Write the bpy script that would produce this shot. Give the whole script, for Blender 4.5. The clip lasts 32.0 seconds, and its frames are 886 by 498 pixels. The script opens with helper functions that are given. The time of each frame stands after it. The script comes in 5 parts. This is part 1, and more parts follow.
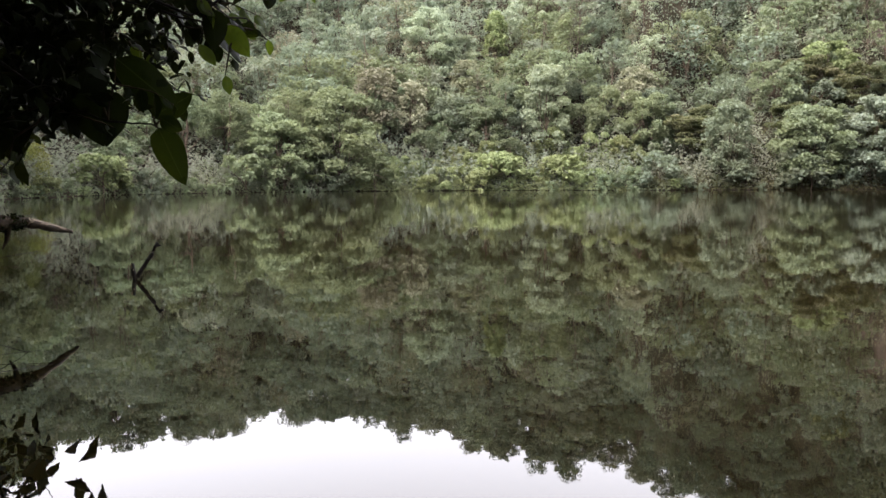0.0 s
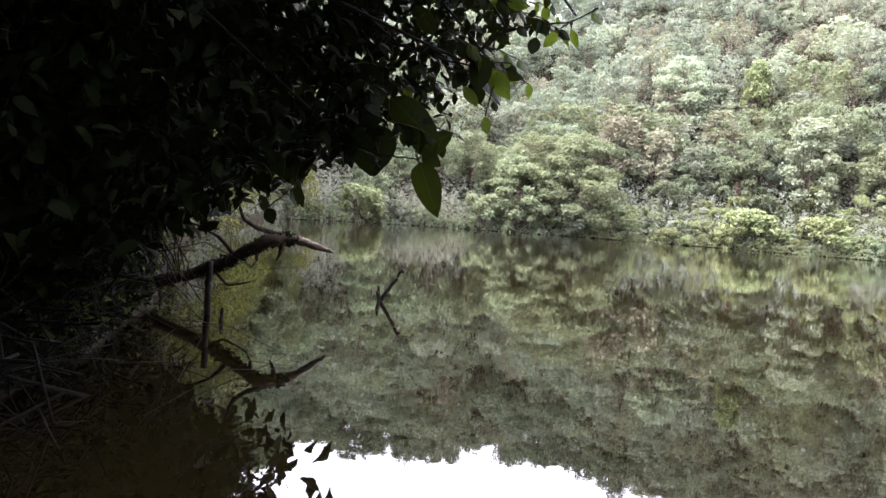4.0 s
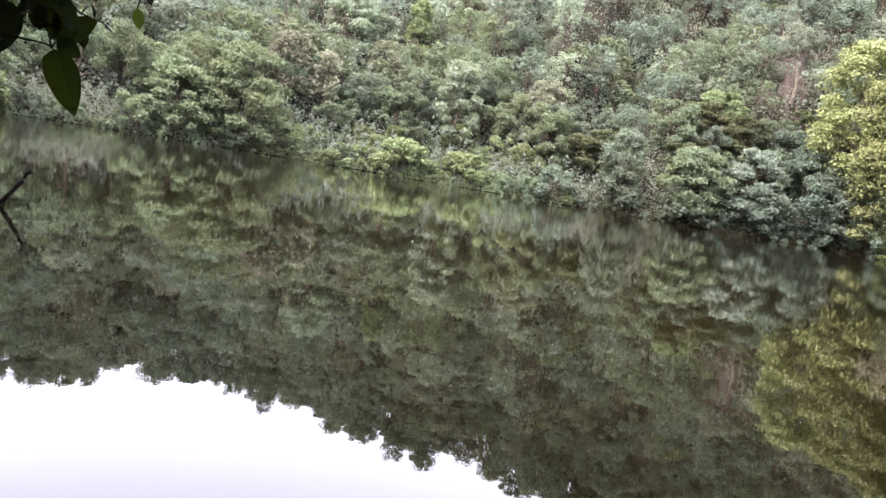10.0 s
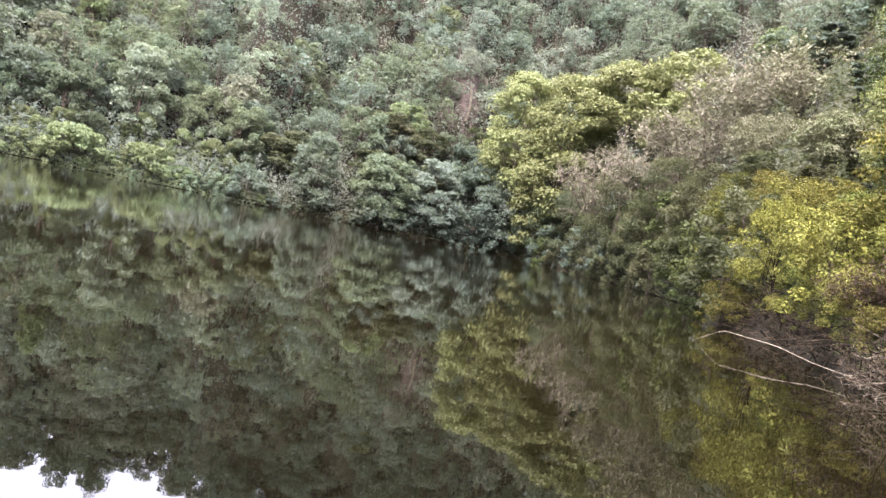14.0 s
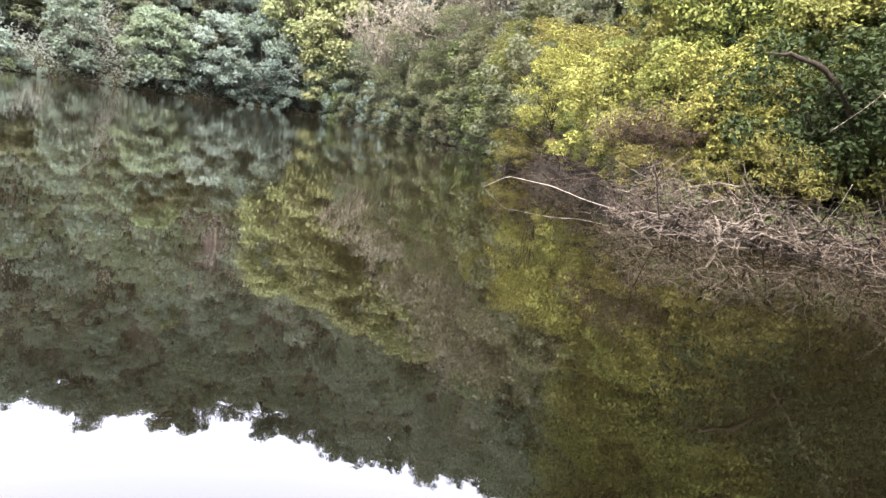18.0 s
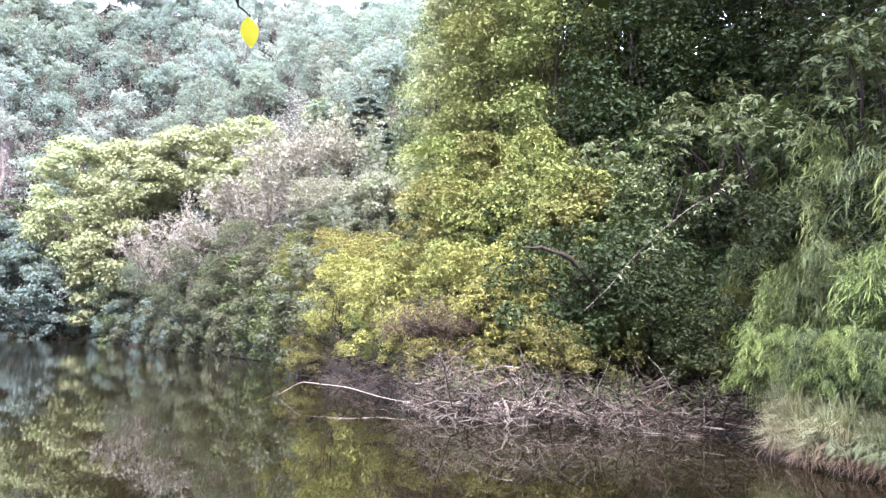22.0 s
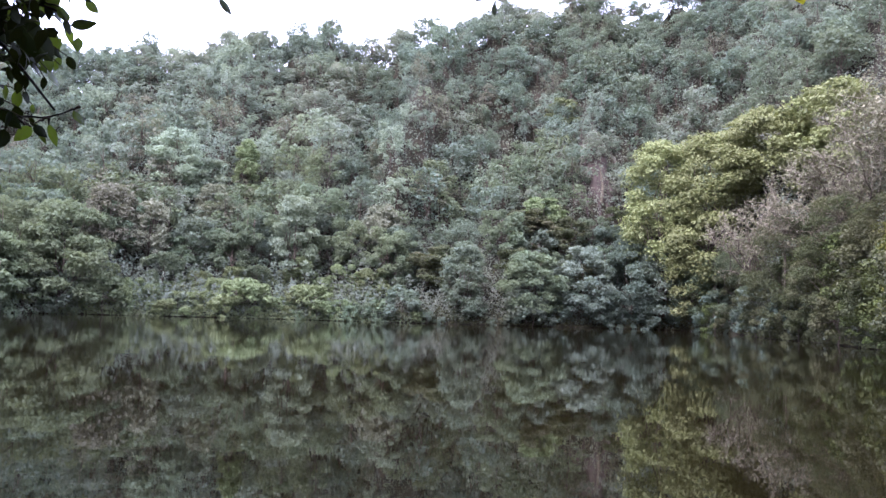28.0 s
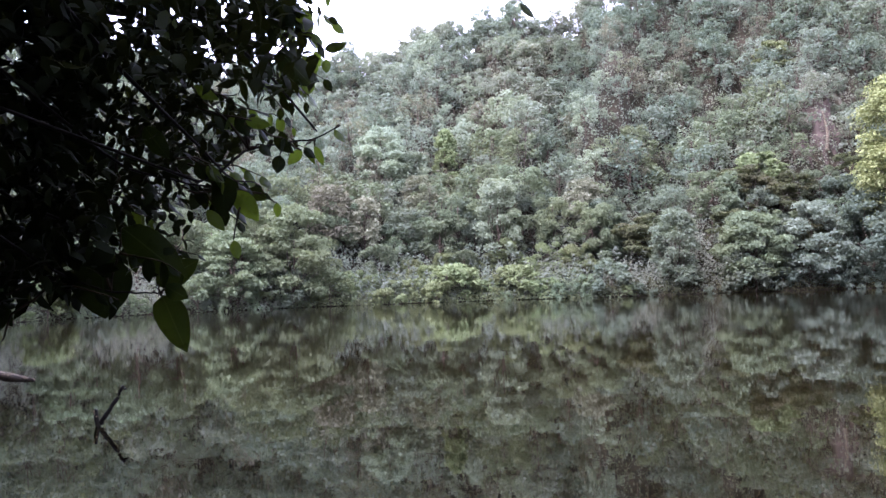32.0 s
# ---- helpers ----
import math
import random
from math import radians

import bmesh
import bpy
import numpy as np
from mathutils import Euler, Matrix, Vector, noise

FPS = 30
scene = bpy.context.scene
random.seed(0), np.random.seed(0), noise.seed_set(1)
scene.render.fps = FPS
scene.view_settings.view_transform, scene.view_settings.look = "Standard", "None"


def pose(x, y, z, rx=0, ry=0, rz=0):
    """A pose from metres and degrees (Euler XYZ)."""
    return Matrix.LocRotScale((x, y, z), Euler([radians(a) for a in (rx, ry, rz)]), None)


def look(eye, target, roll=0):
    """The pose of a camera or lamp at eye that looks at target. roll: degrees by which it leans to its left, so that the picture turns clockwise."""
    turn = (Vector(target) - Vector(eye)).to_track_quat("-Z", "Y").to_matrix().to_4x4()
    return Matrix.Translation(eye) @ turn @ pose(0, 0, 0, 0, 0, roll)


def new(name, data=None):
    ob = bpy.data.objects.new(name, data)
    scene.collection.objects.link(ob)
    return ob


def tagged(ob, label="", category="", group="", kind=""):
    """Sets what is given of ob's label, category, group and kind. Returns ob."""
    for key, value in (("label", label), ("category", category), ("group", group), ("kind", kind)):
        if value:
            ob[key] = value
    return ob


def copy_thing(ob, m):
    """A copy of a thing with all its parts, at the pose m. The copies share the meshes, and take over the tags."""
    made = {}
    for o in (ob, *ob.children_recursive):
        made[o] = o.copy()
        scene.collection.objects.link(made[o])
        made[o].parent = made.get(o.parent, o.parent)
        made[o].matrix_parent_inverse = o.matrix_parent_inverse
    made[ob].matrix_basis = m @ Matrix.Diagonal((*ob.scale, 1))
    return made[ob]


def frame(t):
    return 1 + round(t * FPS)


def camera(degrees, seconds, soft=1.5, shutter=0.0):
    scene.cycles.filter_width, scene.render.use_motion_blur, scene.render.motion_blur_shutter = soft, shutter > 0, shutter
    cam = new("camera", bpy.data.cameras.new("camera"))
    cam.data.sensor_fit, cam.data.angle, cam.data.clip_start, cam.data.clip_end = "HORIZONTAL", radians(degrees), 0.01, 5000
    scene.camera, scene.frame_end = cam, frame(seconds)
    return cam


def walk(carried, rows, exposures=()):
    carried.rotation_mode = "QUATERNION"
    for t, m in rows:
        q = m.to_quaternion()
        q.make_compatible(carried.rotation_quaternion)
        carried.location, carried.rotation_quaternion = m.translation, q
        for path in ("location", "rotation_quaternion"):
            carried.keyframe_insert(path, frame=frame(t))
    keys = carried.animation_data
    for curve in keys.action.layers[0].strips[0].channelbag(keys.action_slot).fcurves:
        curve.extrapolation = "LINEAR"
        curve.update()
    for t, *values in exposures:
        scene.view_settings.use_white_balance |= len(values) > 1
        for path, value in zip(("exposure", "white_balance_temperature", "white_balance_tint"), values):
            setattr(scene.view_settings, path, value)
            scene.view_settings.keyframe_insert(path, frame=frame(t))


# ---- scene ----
cam = camera(63.03, 32.0)

# seconds, x, y, z in metres, heading (clockwise from +y), tilt and lean in degrees
PATH = [
    (0.0, 0.077, 0.011, 1.097, -1.24, -5.52, -0.26), (0.5, 0.063, 0.024, 1.1, -2.16, -5.02, 0.06),
    (1.0, 0.037, 0.046, 1.097, -5.72, -4.23, 0.34), (1.5, 0.032, 0.05, 1.094, -10.45, -3.25, 1.06),
    (2.0, 0.029, 0.046, 1.097, -13.97, -3.21, 1.88), (2.5, 0.027, 0.032, 1.099, -15.45, -2.92, 2.78),
    (3.0, 0.03, 0.019, 1.094, -17.25, -2.78, 3.1), (3.5, 0.032, 0.017, 1.089, -18.98, -2.75, 3.37),
    (5.5, 0.032, 0.005, 1.085, -18.66, -2.34, 6.52), (6.0, 0.033, 0.014, 1.085, -17.97, -2.59, 6.58),
    (6.5, 0.034, 0.007, 1.086, -16.42, -2.86, 6.78), (7.0, 0.034, 0.023, 1.088, -14.56, -3.86, 6.88),
    (7.5, 0.028, 0.043, 1.094, -10.56, -4.41, 7.21), (8.0, 0.02, 0.072, 1.097, -7.03, -4.83, 7.41),
    (8.5, 0.033, 0.054, 1.099, -4.52, -4.86, 7.62), (9.0, 0.042, 0.03, 1.098, -2.06, -5.23, 7.8),
    (9.5, 0.056, -0.003, 1.097, 2.75, -6.1, 8.91), (10.0, 0.055, 0.006, 1.102, 7.57, -5.96, 9.74),
    (10.5, 0.028, 0.049, 1.101, 11.29, -5.48, 9.92), (11.0, 0.015, 0.082, 1.096, 14.45, -4.88, 9.9),
    (11.5, 0.017, 0.088, 1.092, 16.19, -4.29, 9.83), (12.0, 0.021, 0.095, 1.096, 17.64, -3.79, 9.93),
    (12.5, 0.033, 0.089, 1.105, 20.03, -3.13, 10.14), (13.0, 0.027, 0.116, 1.113, 23.04, -2.16, 10.26),
    (13.5, 0.047, 0.121, 1.127, 27.63, -1.51, 10.98), (14.0, 0.067, 0.116, 1.136, 31.21, -1.33, 11.99),
    (14.5, 0.085, 0.12, 1.15, 33.6, -2.95, 12.59), (15.0, 0.093, 0.104, 1.165, 36.65, -3.97, 12.73),
    (15.5, 0.091, 0.108, 1.172, 39.17, -3.99, 11.86), (17.5, 0.065, 0.003, 1.222, 48.81, -7.5, 9.23),
    (18.0, 0.062, -0.016, 1.231, 48.61, -9.65, 9.1), (18.5, 0.049, -0.012, 1.27, 50.83, -10.7, 9.52),
    (19.0, 0.032, 0.002, 1.303, 56.65, -10.16, 9.44), (19.5, -0.017, -0.027, 1.274, 62.4, -7.0, 8.08),
    (20.0, -0.048, -0.054, 1.26, 65.13, -3.77, 6.07), (20.5, -0.067, -0.088, 1.238, 66.06, -0.66, 4.82),
    (21.0, -0.087, -0.096, 1.237, 66.06, 1.87, 4.47), (21.5, -0.109, -0.129, 1.23, 64.97, 5.4, 4.18),
    (22.0, -0.09, -0.14, 1.194, 63.02, 8.06, 3.64), (22.5, -0.1, -0.147, 1.191, 62.19, 9.87, 3.29),
    (23.0, -0.102, -0.15, 1.191, 61.58, 10.91, 3.36), (23.5, -0.095, -0.135, 1.196, 59.68, 10.82, 3.66),
    (24.0, -0.071, -0.102, 1.219, 54.71, 10.54, 3.76), (24.5, -0.073, -0.096, 1.222, 48.68, 9.95, 2.6),
    (25.0, -0.08, -0.103, 1.215, 41.67, 8.89, 1.95), (25.5, -0.084, -0.106, 1.215, 37.6, 8.23, 1.48),
    (26.0, -0.088, -0.104, 1.212, 32.85, 7.55, 1.8), (26.5, -0.095, -0.103, 1.211, 28.43, 6.86, 1.97),
    (28.5, 0.065, -0.027, 1.262, 16.18, 4.4, 1.96), (29.0, 0.065, -0.02, 1.26, 14.28, 3.83, 2.22),
    (29.5, 0.06, -0.006, 1.261, 12.27, 3.29, 2.14), (30.0, 0.045, -0.003, 1.264, 10.78, 2.83, 1.73),
    (30.5, -0.004, -0.008, 1.29, 10.29, 2.84, 0.93), (31.0, -0.054, 0.016, 1.319, 9.49, 3.83, -1.31),
    (31.5, -0.089, 0.035, 1.315, 7.35, 3.34, -2.51), (32.0, -0.2, 0.088, 1.326, 2.63, 3.12, -1.95),
]


def way_of(heading, tilt):
    a, e = radians(heading), radians(tilt)
    return Vector((math.sin(a) * math.cos(e), math.cos(a) * math.cos(e), math.sin(e)))


EXPOSURES = [(0.0, 2.60, 6420, 15), (1.0, 2.70, 6320, 17), (2.0, 3.00, 6220, 19), (3.0, 3.20, 6120, 21), (6.0, 3.55, 5850, 30), (7.0, 3.38, 5800, 29), (8.0, 3.05, 5850, 26), (9.0, 2.95, 5920, 23), (11.0, 2.93, 6010, 19), (13.0, 2.77, 5800, 21), (14.5, 3.05, 5870, 23), (18.0, 3.42, 5770, 21),
             (19.0, 3.40, 5870, 21), (20.0, 3.90, 5570, 27), (21.2, 4.10, 5270, 29), (22.0, 3.70, 5120, 31), (22.6, 2.75, 5320, 27), (23.0, 2.58, 5270, 27), (26.0, 2.38, 5170, 29), (29.0, 2.38, 5260, 30), (31.0, 2.42, 5300, 31), (32.0, 2.70, 5320, 32)]
walk(cam, [(t, look((x, y, z), Vector((x, y, z)) + way_of(h, tilt), lean)) for t, x, y, z, h, tilt, lean in PATH], EXPOSURES)

# ---- light: bright overcast sky, a broad weak sun from behind the left shoulder ----
SUN_HEADING, SUN_TILT = -125.0, 52.0
world = bpy.data.worlds.new("overcast_sky")
scene.world = world
world.use_nodes = True
wn, wl = world.node_tree.nodes, world.node_tree.links
sky = wn.new("ShaderNodeTexSky")
sky.sky_type, sky.sun_disc = "NISHITA", False
sky.sun_elevation, sky.sun_rotation = radians(SUN_TILT), radians(SUN_HEADING)
sky.dust_density, sky.air_density, sky.ozone_density = 5.0, 1.2, 1.0
veil = wn.new("ShaderNodeMix")
veil.data_type = "RGBA"
veil.inputs[0].default_value = 0.7
veil.inputs[7].default_value = (13.6, 13.4, 14.0, 1)
wl.new(sky.outputs[0], veil.inputs[6])
wl.new(veil.outputs[2], wn["Background"].inputs[0])
wn["Background"].inputs[1].default_value = 0.12

sun = bpy.data.lights.new("sun", "SUN")
sun.energy, sun.angle, sun.color = 1.5, radians(22), (1.0, 0.95, 0.86)
sun_ob = new("sun", sun)
sun_ob.matrix_world = look(way_of(SUN_HEADING, SUN_TILT) * 60, (0, 0, 0))


# ---- materials ----
def material(name):
    m = bpy.data.materials.new(name)
    m.use_nodes = True
    return m, m.node_tree.nodes, m.node_tree.links, m.node_tree.nodes["Principled BSDF"]


def mix_rgb(n, l, fac, a, b, mode="MIX"):
    mx = n.new("ShaderNodeMix")
    mx.data_type, mx.blend_type = "RGBA", mode
    for slot, v in ((0, fac), (6, a), (7, b)):
        if isinstance(v, (float, int)):
            mx.inputs[slot].default_value = v
        elif isinstance(v, tuple):
            mx.inputs[slot].default_value = (*v, 1)
        else:
            l.new(v, mx.inputs[slot])
    return mx.outputs[2]


def noise_of(n, l, scale, detail=3.0, where=None, rough=0.55):
    t = n.new("ShaderNodeTexNoise")
    t.inputs["Scale"].default_value, t.inputs["Detail"].default_value, t.inputs["Roughness"].default_value = scale, detail, rough
    if where is not None:
        l.new(where, t.inputs["Vector"])
    return t.outputs["Fac"]


def spread(n, l, v, low, high):
    r = n.new("ShaderNodeMapRange")
    r.inputs[1].default_value, r.inputs[2].default_value = low, high
    l.new(v, r.inputs[0])
    return r.outputs[0]


def foliage(name, dark, light, other, gloss=0.45, thin=0.25, patch=0.12, spec=0.5):
    """Leaves: a dark and a light green from leaf to leaf, a third colour in patches and from plant to plant."""
    m, n, l, b = material(name)
    geo, ob = n.new("ShaderNodeNewGeometry"), n.new("ShaderNodeObjectInfo")
    c = mix_rgb(n, l, geo.outputs["Random Per Island"], dark, light)
    patchy = spread(n, l, noise_of(n, l, patch, 4.0, geo.outputs["Position"]), 0.42, 0.66)
    c = mix_rgb(n, l, patchy, c, mix_rgb(n, l, 0.75, c, other))
    vary = n.new("ShaderNodeHueSaturation")
    h = n.new("ShaderNodeMapRange")
    h.inputs[3].default_value, h.inputs[4].default_value = 0.485, 0.515
    l.new(ob.outputs["Random"], h.inputs[0])
    l.new(h.outputs[0], vary.inputs["Hue"])
    v = n.new("ShaderNodeMapRange")
    v.inputs[3].default_value, v.inputs[4].default_value = 0.75, 1.2
    l.new(ob.outputs["Random"], v.inputs[0])
    l.new(v.outputs[0], vary.inputs["Value"])
    l.new(c, vary.inputs["Color"])
    l.new(vary.outputs[0], b.inputs["Base Color"])
    b.inputs["Roughness"].default_value = gloss
    b.inputs["Specular IOR Level"].default_value = spec
    tr = n.new("ShaderNodeBsdfTranslucent")
    warm = mix_rgb(n, l, 0.14, vary.outputs[0], (0.40, 0.45, 0.06))
    l.new(warm, tr.inputs[0])
    mx = n.new("ShaderNodeMixShader")
    mx.inputs[0].default_value = thin
    l.new(b.outputs[0], mx.inputs[1])
    l.new(tr.outputs[0], mx.inputs[2])
    l.new(mx.outputs[0], n["Material Output"].inputs[0])
    return m


def bark(name, dark, light, scale=14.0, rough=0.85):
    m, n, l, b = material(name)
    geo = n.new("ShaderNodeNewGeometry")
    f = noise_of(n, l, scale, 6.0, geo.outputs["Position"])
    big = noise_of(n, l, scale * 0.12, 3.0, geo.outputs["Position"])
    c = mix_rgb(n, l, spread(n, l, f, 0.35, 0.65), dark, light)
    c = mix_rgb(n, l, spread(n, l, big, 0.45, 0.75), c, tuple(0.5 * (p + q) * 0.6 for p, q in zip(dark, light)))
    l.new(c, b.inputs["Base Color"])
    b.inputs["Roughness"].default_value = rough
    b.inputs["Specular IOR Level"].default_value = 0.12
    bump = n.new("ShaderNodeBump")
    bump.inputs["Strength"].default_value, bump.inputs["Distance"].default_value = 0.6, 0.02
    l.new(f, bump.inputs["Height"])
    l.new(bump.outputs[0], b.inputs["Normal"])
    return m


# hill greens lifted pale and flat: distance haze put into the leaf colour
M_FAR_HAZED = foliage("hazed_hill_leaf", (0.108, 0.130, 0.102), (0.162, 0.188, 0.142), (0.185, 0.18, 0.13), 0.7, 0.42, 0.06, 0.1)
M_PALE = foliage("hazed_pale_leaf", (0.150, 0.178, 0.128), (0.214, 0.248, 0.172), (0.21, 0.235, 0.135), 0.7, 0.42, 0.06, 0.1)
M_DEEP = foliage("deep_leaf", (0.070, 0.090, 0.070), (0.116, 0.142, 0.106), (0.12, 0.13, 0.085), 0.7, 0.42, 0.06, 0.1)
M_BROWN = foliage("brown_leaf", (0.112, 0.108, 0.076), (0.168, 0.160, 0.112), (0.14, 0.15, 0.095), 0.7, 0.3, 0.08, 0.1)
M_YELLOW = foliage("yellow_leaf", (0.128, 0.142, 0.054), (0.240, 0.252, 0.098), (0.175, 0.180, 0.08), 0.6, 0.3, 0.3, 0.15)
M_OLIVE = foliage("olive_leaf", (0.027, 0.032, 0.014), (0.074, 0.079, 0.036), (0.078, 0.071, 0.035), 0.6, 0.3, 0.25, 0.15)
M_GREEN = foliage("shore_leaf", (0.080, 0.104, 0.066), (0.140, 0.170, 0.106), (0.135, 0.15, 0.08), 0.7, 0.4, 0.1, 0.1)
M_LIME = foliage("lime_leaf", (0.092, 0.114, 0.052), (0.168, 0.196, 0.092), (0.14, 0.15, 0.07), 0.6, 0.35, 0.15, 0.12)
M_GOLDEN = foliage("golden_leaf", (0.056, 0.057, 0.011), (0.222, 0.202, 0.044), (0.130, 0.120, 0.032), 0.65, 0.16, 0.8, 0.08)
M_RUSSET = foliage("russet_leaf", (0.018, 0.009, 0.005), (0.056, 0.026, 0.012), (0.056, 0.032, 0.014), 0.6, 0.3, 0.9, 0.25)
M_SHRUB = foliage("shrub_leaf", (0.023, 0.030, 0.006), (0.140, 0.150, 0.031), (0.125, 0.115, 0.027), 0.65, 0.18, 0.7, 0.08)
M_SLOPE = foliage("slope_leaf", (0.033, 0.042, 0.010), (0.150, 0.160, 0.040), (0.125, 0.122, 0.032), 0.65, 0.2, 0.5, 0.08)
# near-black green that puts the near slope's shade into the leaves
M_SHADE = foliage("shade_toned_leaf", (0.003, 0.005, 0.0014), (0.028, 0.037, 0.011), (0.019, 0.025, 0.007), 0.6, 0.08, 0.5, 0.05)
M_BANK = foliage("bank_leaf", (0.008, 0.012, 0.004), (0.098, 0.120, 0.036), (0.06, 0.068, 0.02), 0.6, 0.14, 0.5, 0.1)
M_BAMBOO = foliage("bamboo_leaf", (0.010, 0.016, 0.003), (0.140, 0.170, 0.036), (0.12, 0.135, 0.028), 0.6, 0.12, 0.9, 0.15)
M_SEDGE = foliage("sedge_blade", (0.032, 0.046, 0.014), (0.185, 0.200, 0.085), (0.20, 0.175, 0.085), 0.5, 0.2, 0.8, 0.15)
M_STRAW = foliage("dead_sedge_blade", (0.040, 0.022, 0.011), (0.170, 0.105, 0.056), (0.20, 0.15, 0.085), 0.6, 0.15, 0.8, 0.1)
# far darker than real leaves: deep shade under the tree put into the colour
M_NEAR_SHADED = foliage("shade_blackened_leaf", (0.002, 0.0035, 0.001), (0.007, 0.011, 0.003), (0.007, 0.010, 0.003), 0.6, 0.05, 0.6, 0.03)
M_BARK = bark("bark", (0.040, 0.031, 0.021), (0.115, 0.090, 0.064))
M_TAN = bark("tan_twig", (0.10, 0.084, 0.056), (0.25, 0.214, 0.150), 18.0)
M_TANLEAF = foliage("tan_leaf", (0.064, 0.061, 0.034), (0.265, 0.240, 0.158), (0.110, 0.120, 0.050), 0.7, 0.15, 0.5, 0.1)
# bark darkened past its own tone, backlight and shade put in
M_DARKBARK = bark("darkened_bark", (0.008, 0.0055, 0.003), (0.030, 0.021, 0.012), 22.0, 0.85)
# near-black tone for wood seen backlit over the lake and in shade
M_SILHOUETTE = bark("silhouette_wood", (0.003, 0.0025, 0.002), (0.010, 0.008, 0.006), 22.0, 0.7)
M_DEAD = bark("dead_wood", (0.028, 0.021, 0.013), (0.20, 0.162, 0.112), 25.0)
M_GREY = bark("bleached_wood", (0.12, 0.095, 0.065), (0.32, 0.27, 0.19), 25.0)
M_ROT = bark("rotten_wood", (0.026, 0.018, 0.010), (0.120, 0.084, 0.050), 25.0)


def ground_material():
    m, n, l, b = material("forest_soil")
    geo = n.new("ShaderNodeNewGeometry")
    f = noise_of(n, l, 0.5, 8.0, geo.outputs["Position"])
    g = noise_of(n, l, 6.0, 6.0, geo.outputs["Position"])
    c = mix_rgb(n, l, spread(n, l, f, 0.35, 0.65), (0.016, 0.014, 0.008), (0.034, 0.026, 0.017))
    c = mix_rgb(n, l, spread(n, l, g, 0.5, 0.75), c, (0.014, 0.019, 0.008))
    l.new(c, b.inputs["Base Color"])
    b.inputs["Roughness"].default_value = 0.95
    b.inputs["Specular IOR Level"].default_value = 0.08
    bump = n.new("ShaderNodeBump")
    bump.inputs["Strength"].default_value, bump.inputs["Distance"].default_value = 0.8, 0.08
    l.new(g, bump.inputs["Height"])
    l.new(bump.outputs[0], b.inputs["Normal"])
    return m


def water_material():
    m, n, l, b = material("lake_water")
    geo = n.new("ShaderNodeNewGeometry")
    f = noise_of(n, l, 0.12, 3.0, geo.outputs["Position"])
    c = mix_rgb(n, l, f, (0.0042, 0.0033, 0.0011), (0.0062, 0.0048, 0.0016))
    l.new(c, b.inputs["Base Color"])
    b.inputs["Roughness"].default_value, b.inputs["IOR"].default_value = 0.008, 1.39
    b.inputs["Specular Tint"].default_value = (1.0, 0.97, 0.82, 1.0)
    rip = noise_of(n, l, 1.3, 2.0, geo.outputs["Position"])
    fine = noise_of(n, l, 8.0, 2.0, geo.outputs["Position"])
    add = n.new("ShaderNodeMath")
    add.operation = "MULTIPLY_ADD"
    l.new(fine, add.inputs[0])
    add.inputs[1].default_value = 0.22
    l.new(rip, add.inputs[2])
    bump = n.new("ShaderNodeBump")
    bump.inputs["Strength"].default_value, bump.inputs["Distance"].default_value = 1.0, 0.0022
    span = n.new("ShaderNodeVectorMath")
    span.operation = "LENGTH"
    l.new(geo.outputs["Position"], span.inputs[0])
    breeze = n.new("ShaderNodeMapRange")
    for slot, v in zip((1, 2, 3, 4), (9.0, 45.0, 0.0008, 0.0038)):
        breeze.inputs[slot].default_value = v
    l.new(span.outputs["Value"], breeze.inputs[0])
    l.new(breeze.outputs[0], bump.inputs["Distance"])
    l.new(add.outputs[0], bump.inputs["Height"])
    l.new(bump.outputs[0], b.inputs["Normal"])
    return m


def rock_material():
    m, n, l, b = material("red_rock")
    geo = n.new("ShaderNodeNewGeometry")
    f = noise_of(n, l, 0.9, 8.0, geo.outputs["Position"], 0.65)
    g = noise_of(n, l, 0.25, 4.0, geo.outputs["Position"])
    c = mix_rgb(n, l, spread(n, l, f, 0.35, 0.65), (0.030, 0.022, 0.017), (0.070, 0.051, 0.039))
    c = mix_rgb(n, l, spread(n, l, g, 0.5, 0.7), c, (0.07, 0.085, 0.05))
    l.new(c, b.inputs["Base Color"])
    b.inputs["Roughness"].default_value = 0.9
    b.inputs["Specular IOR Level"].default_value = 0.15
    return m


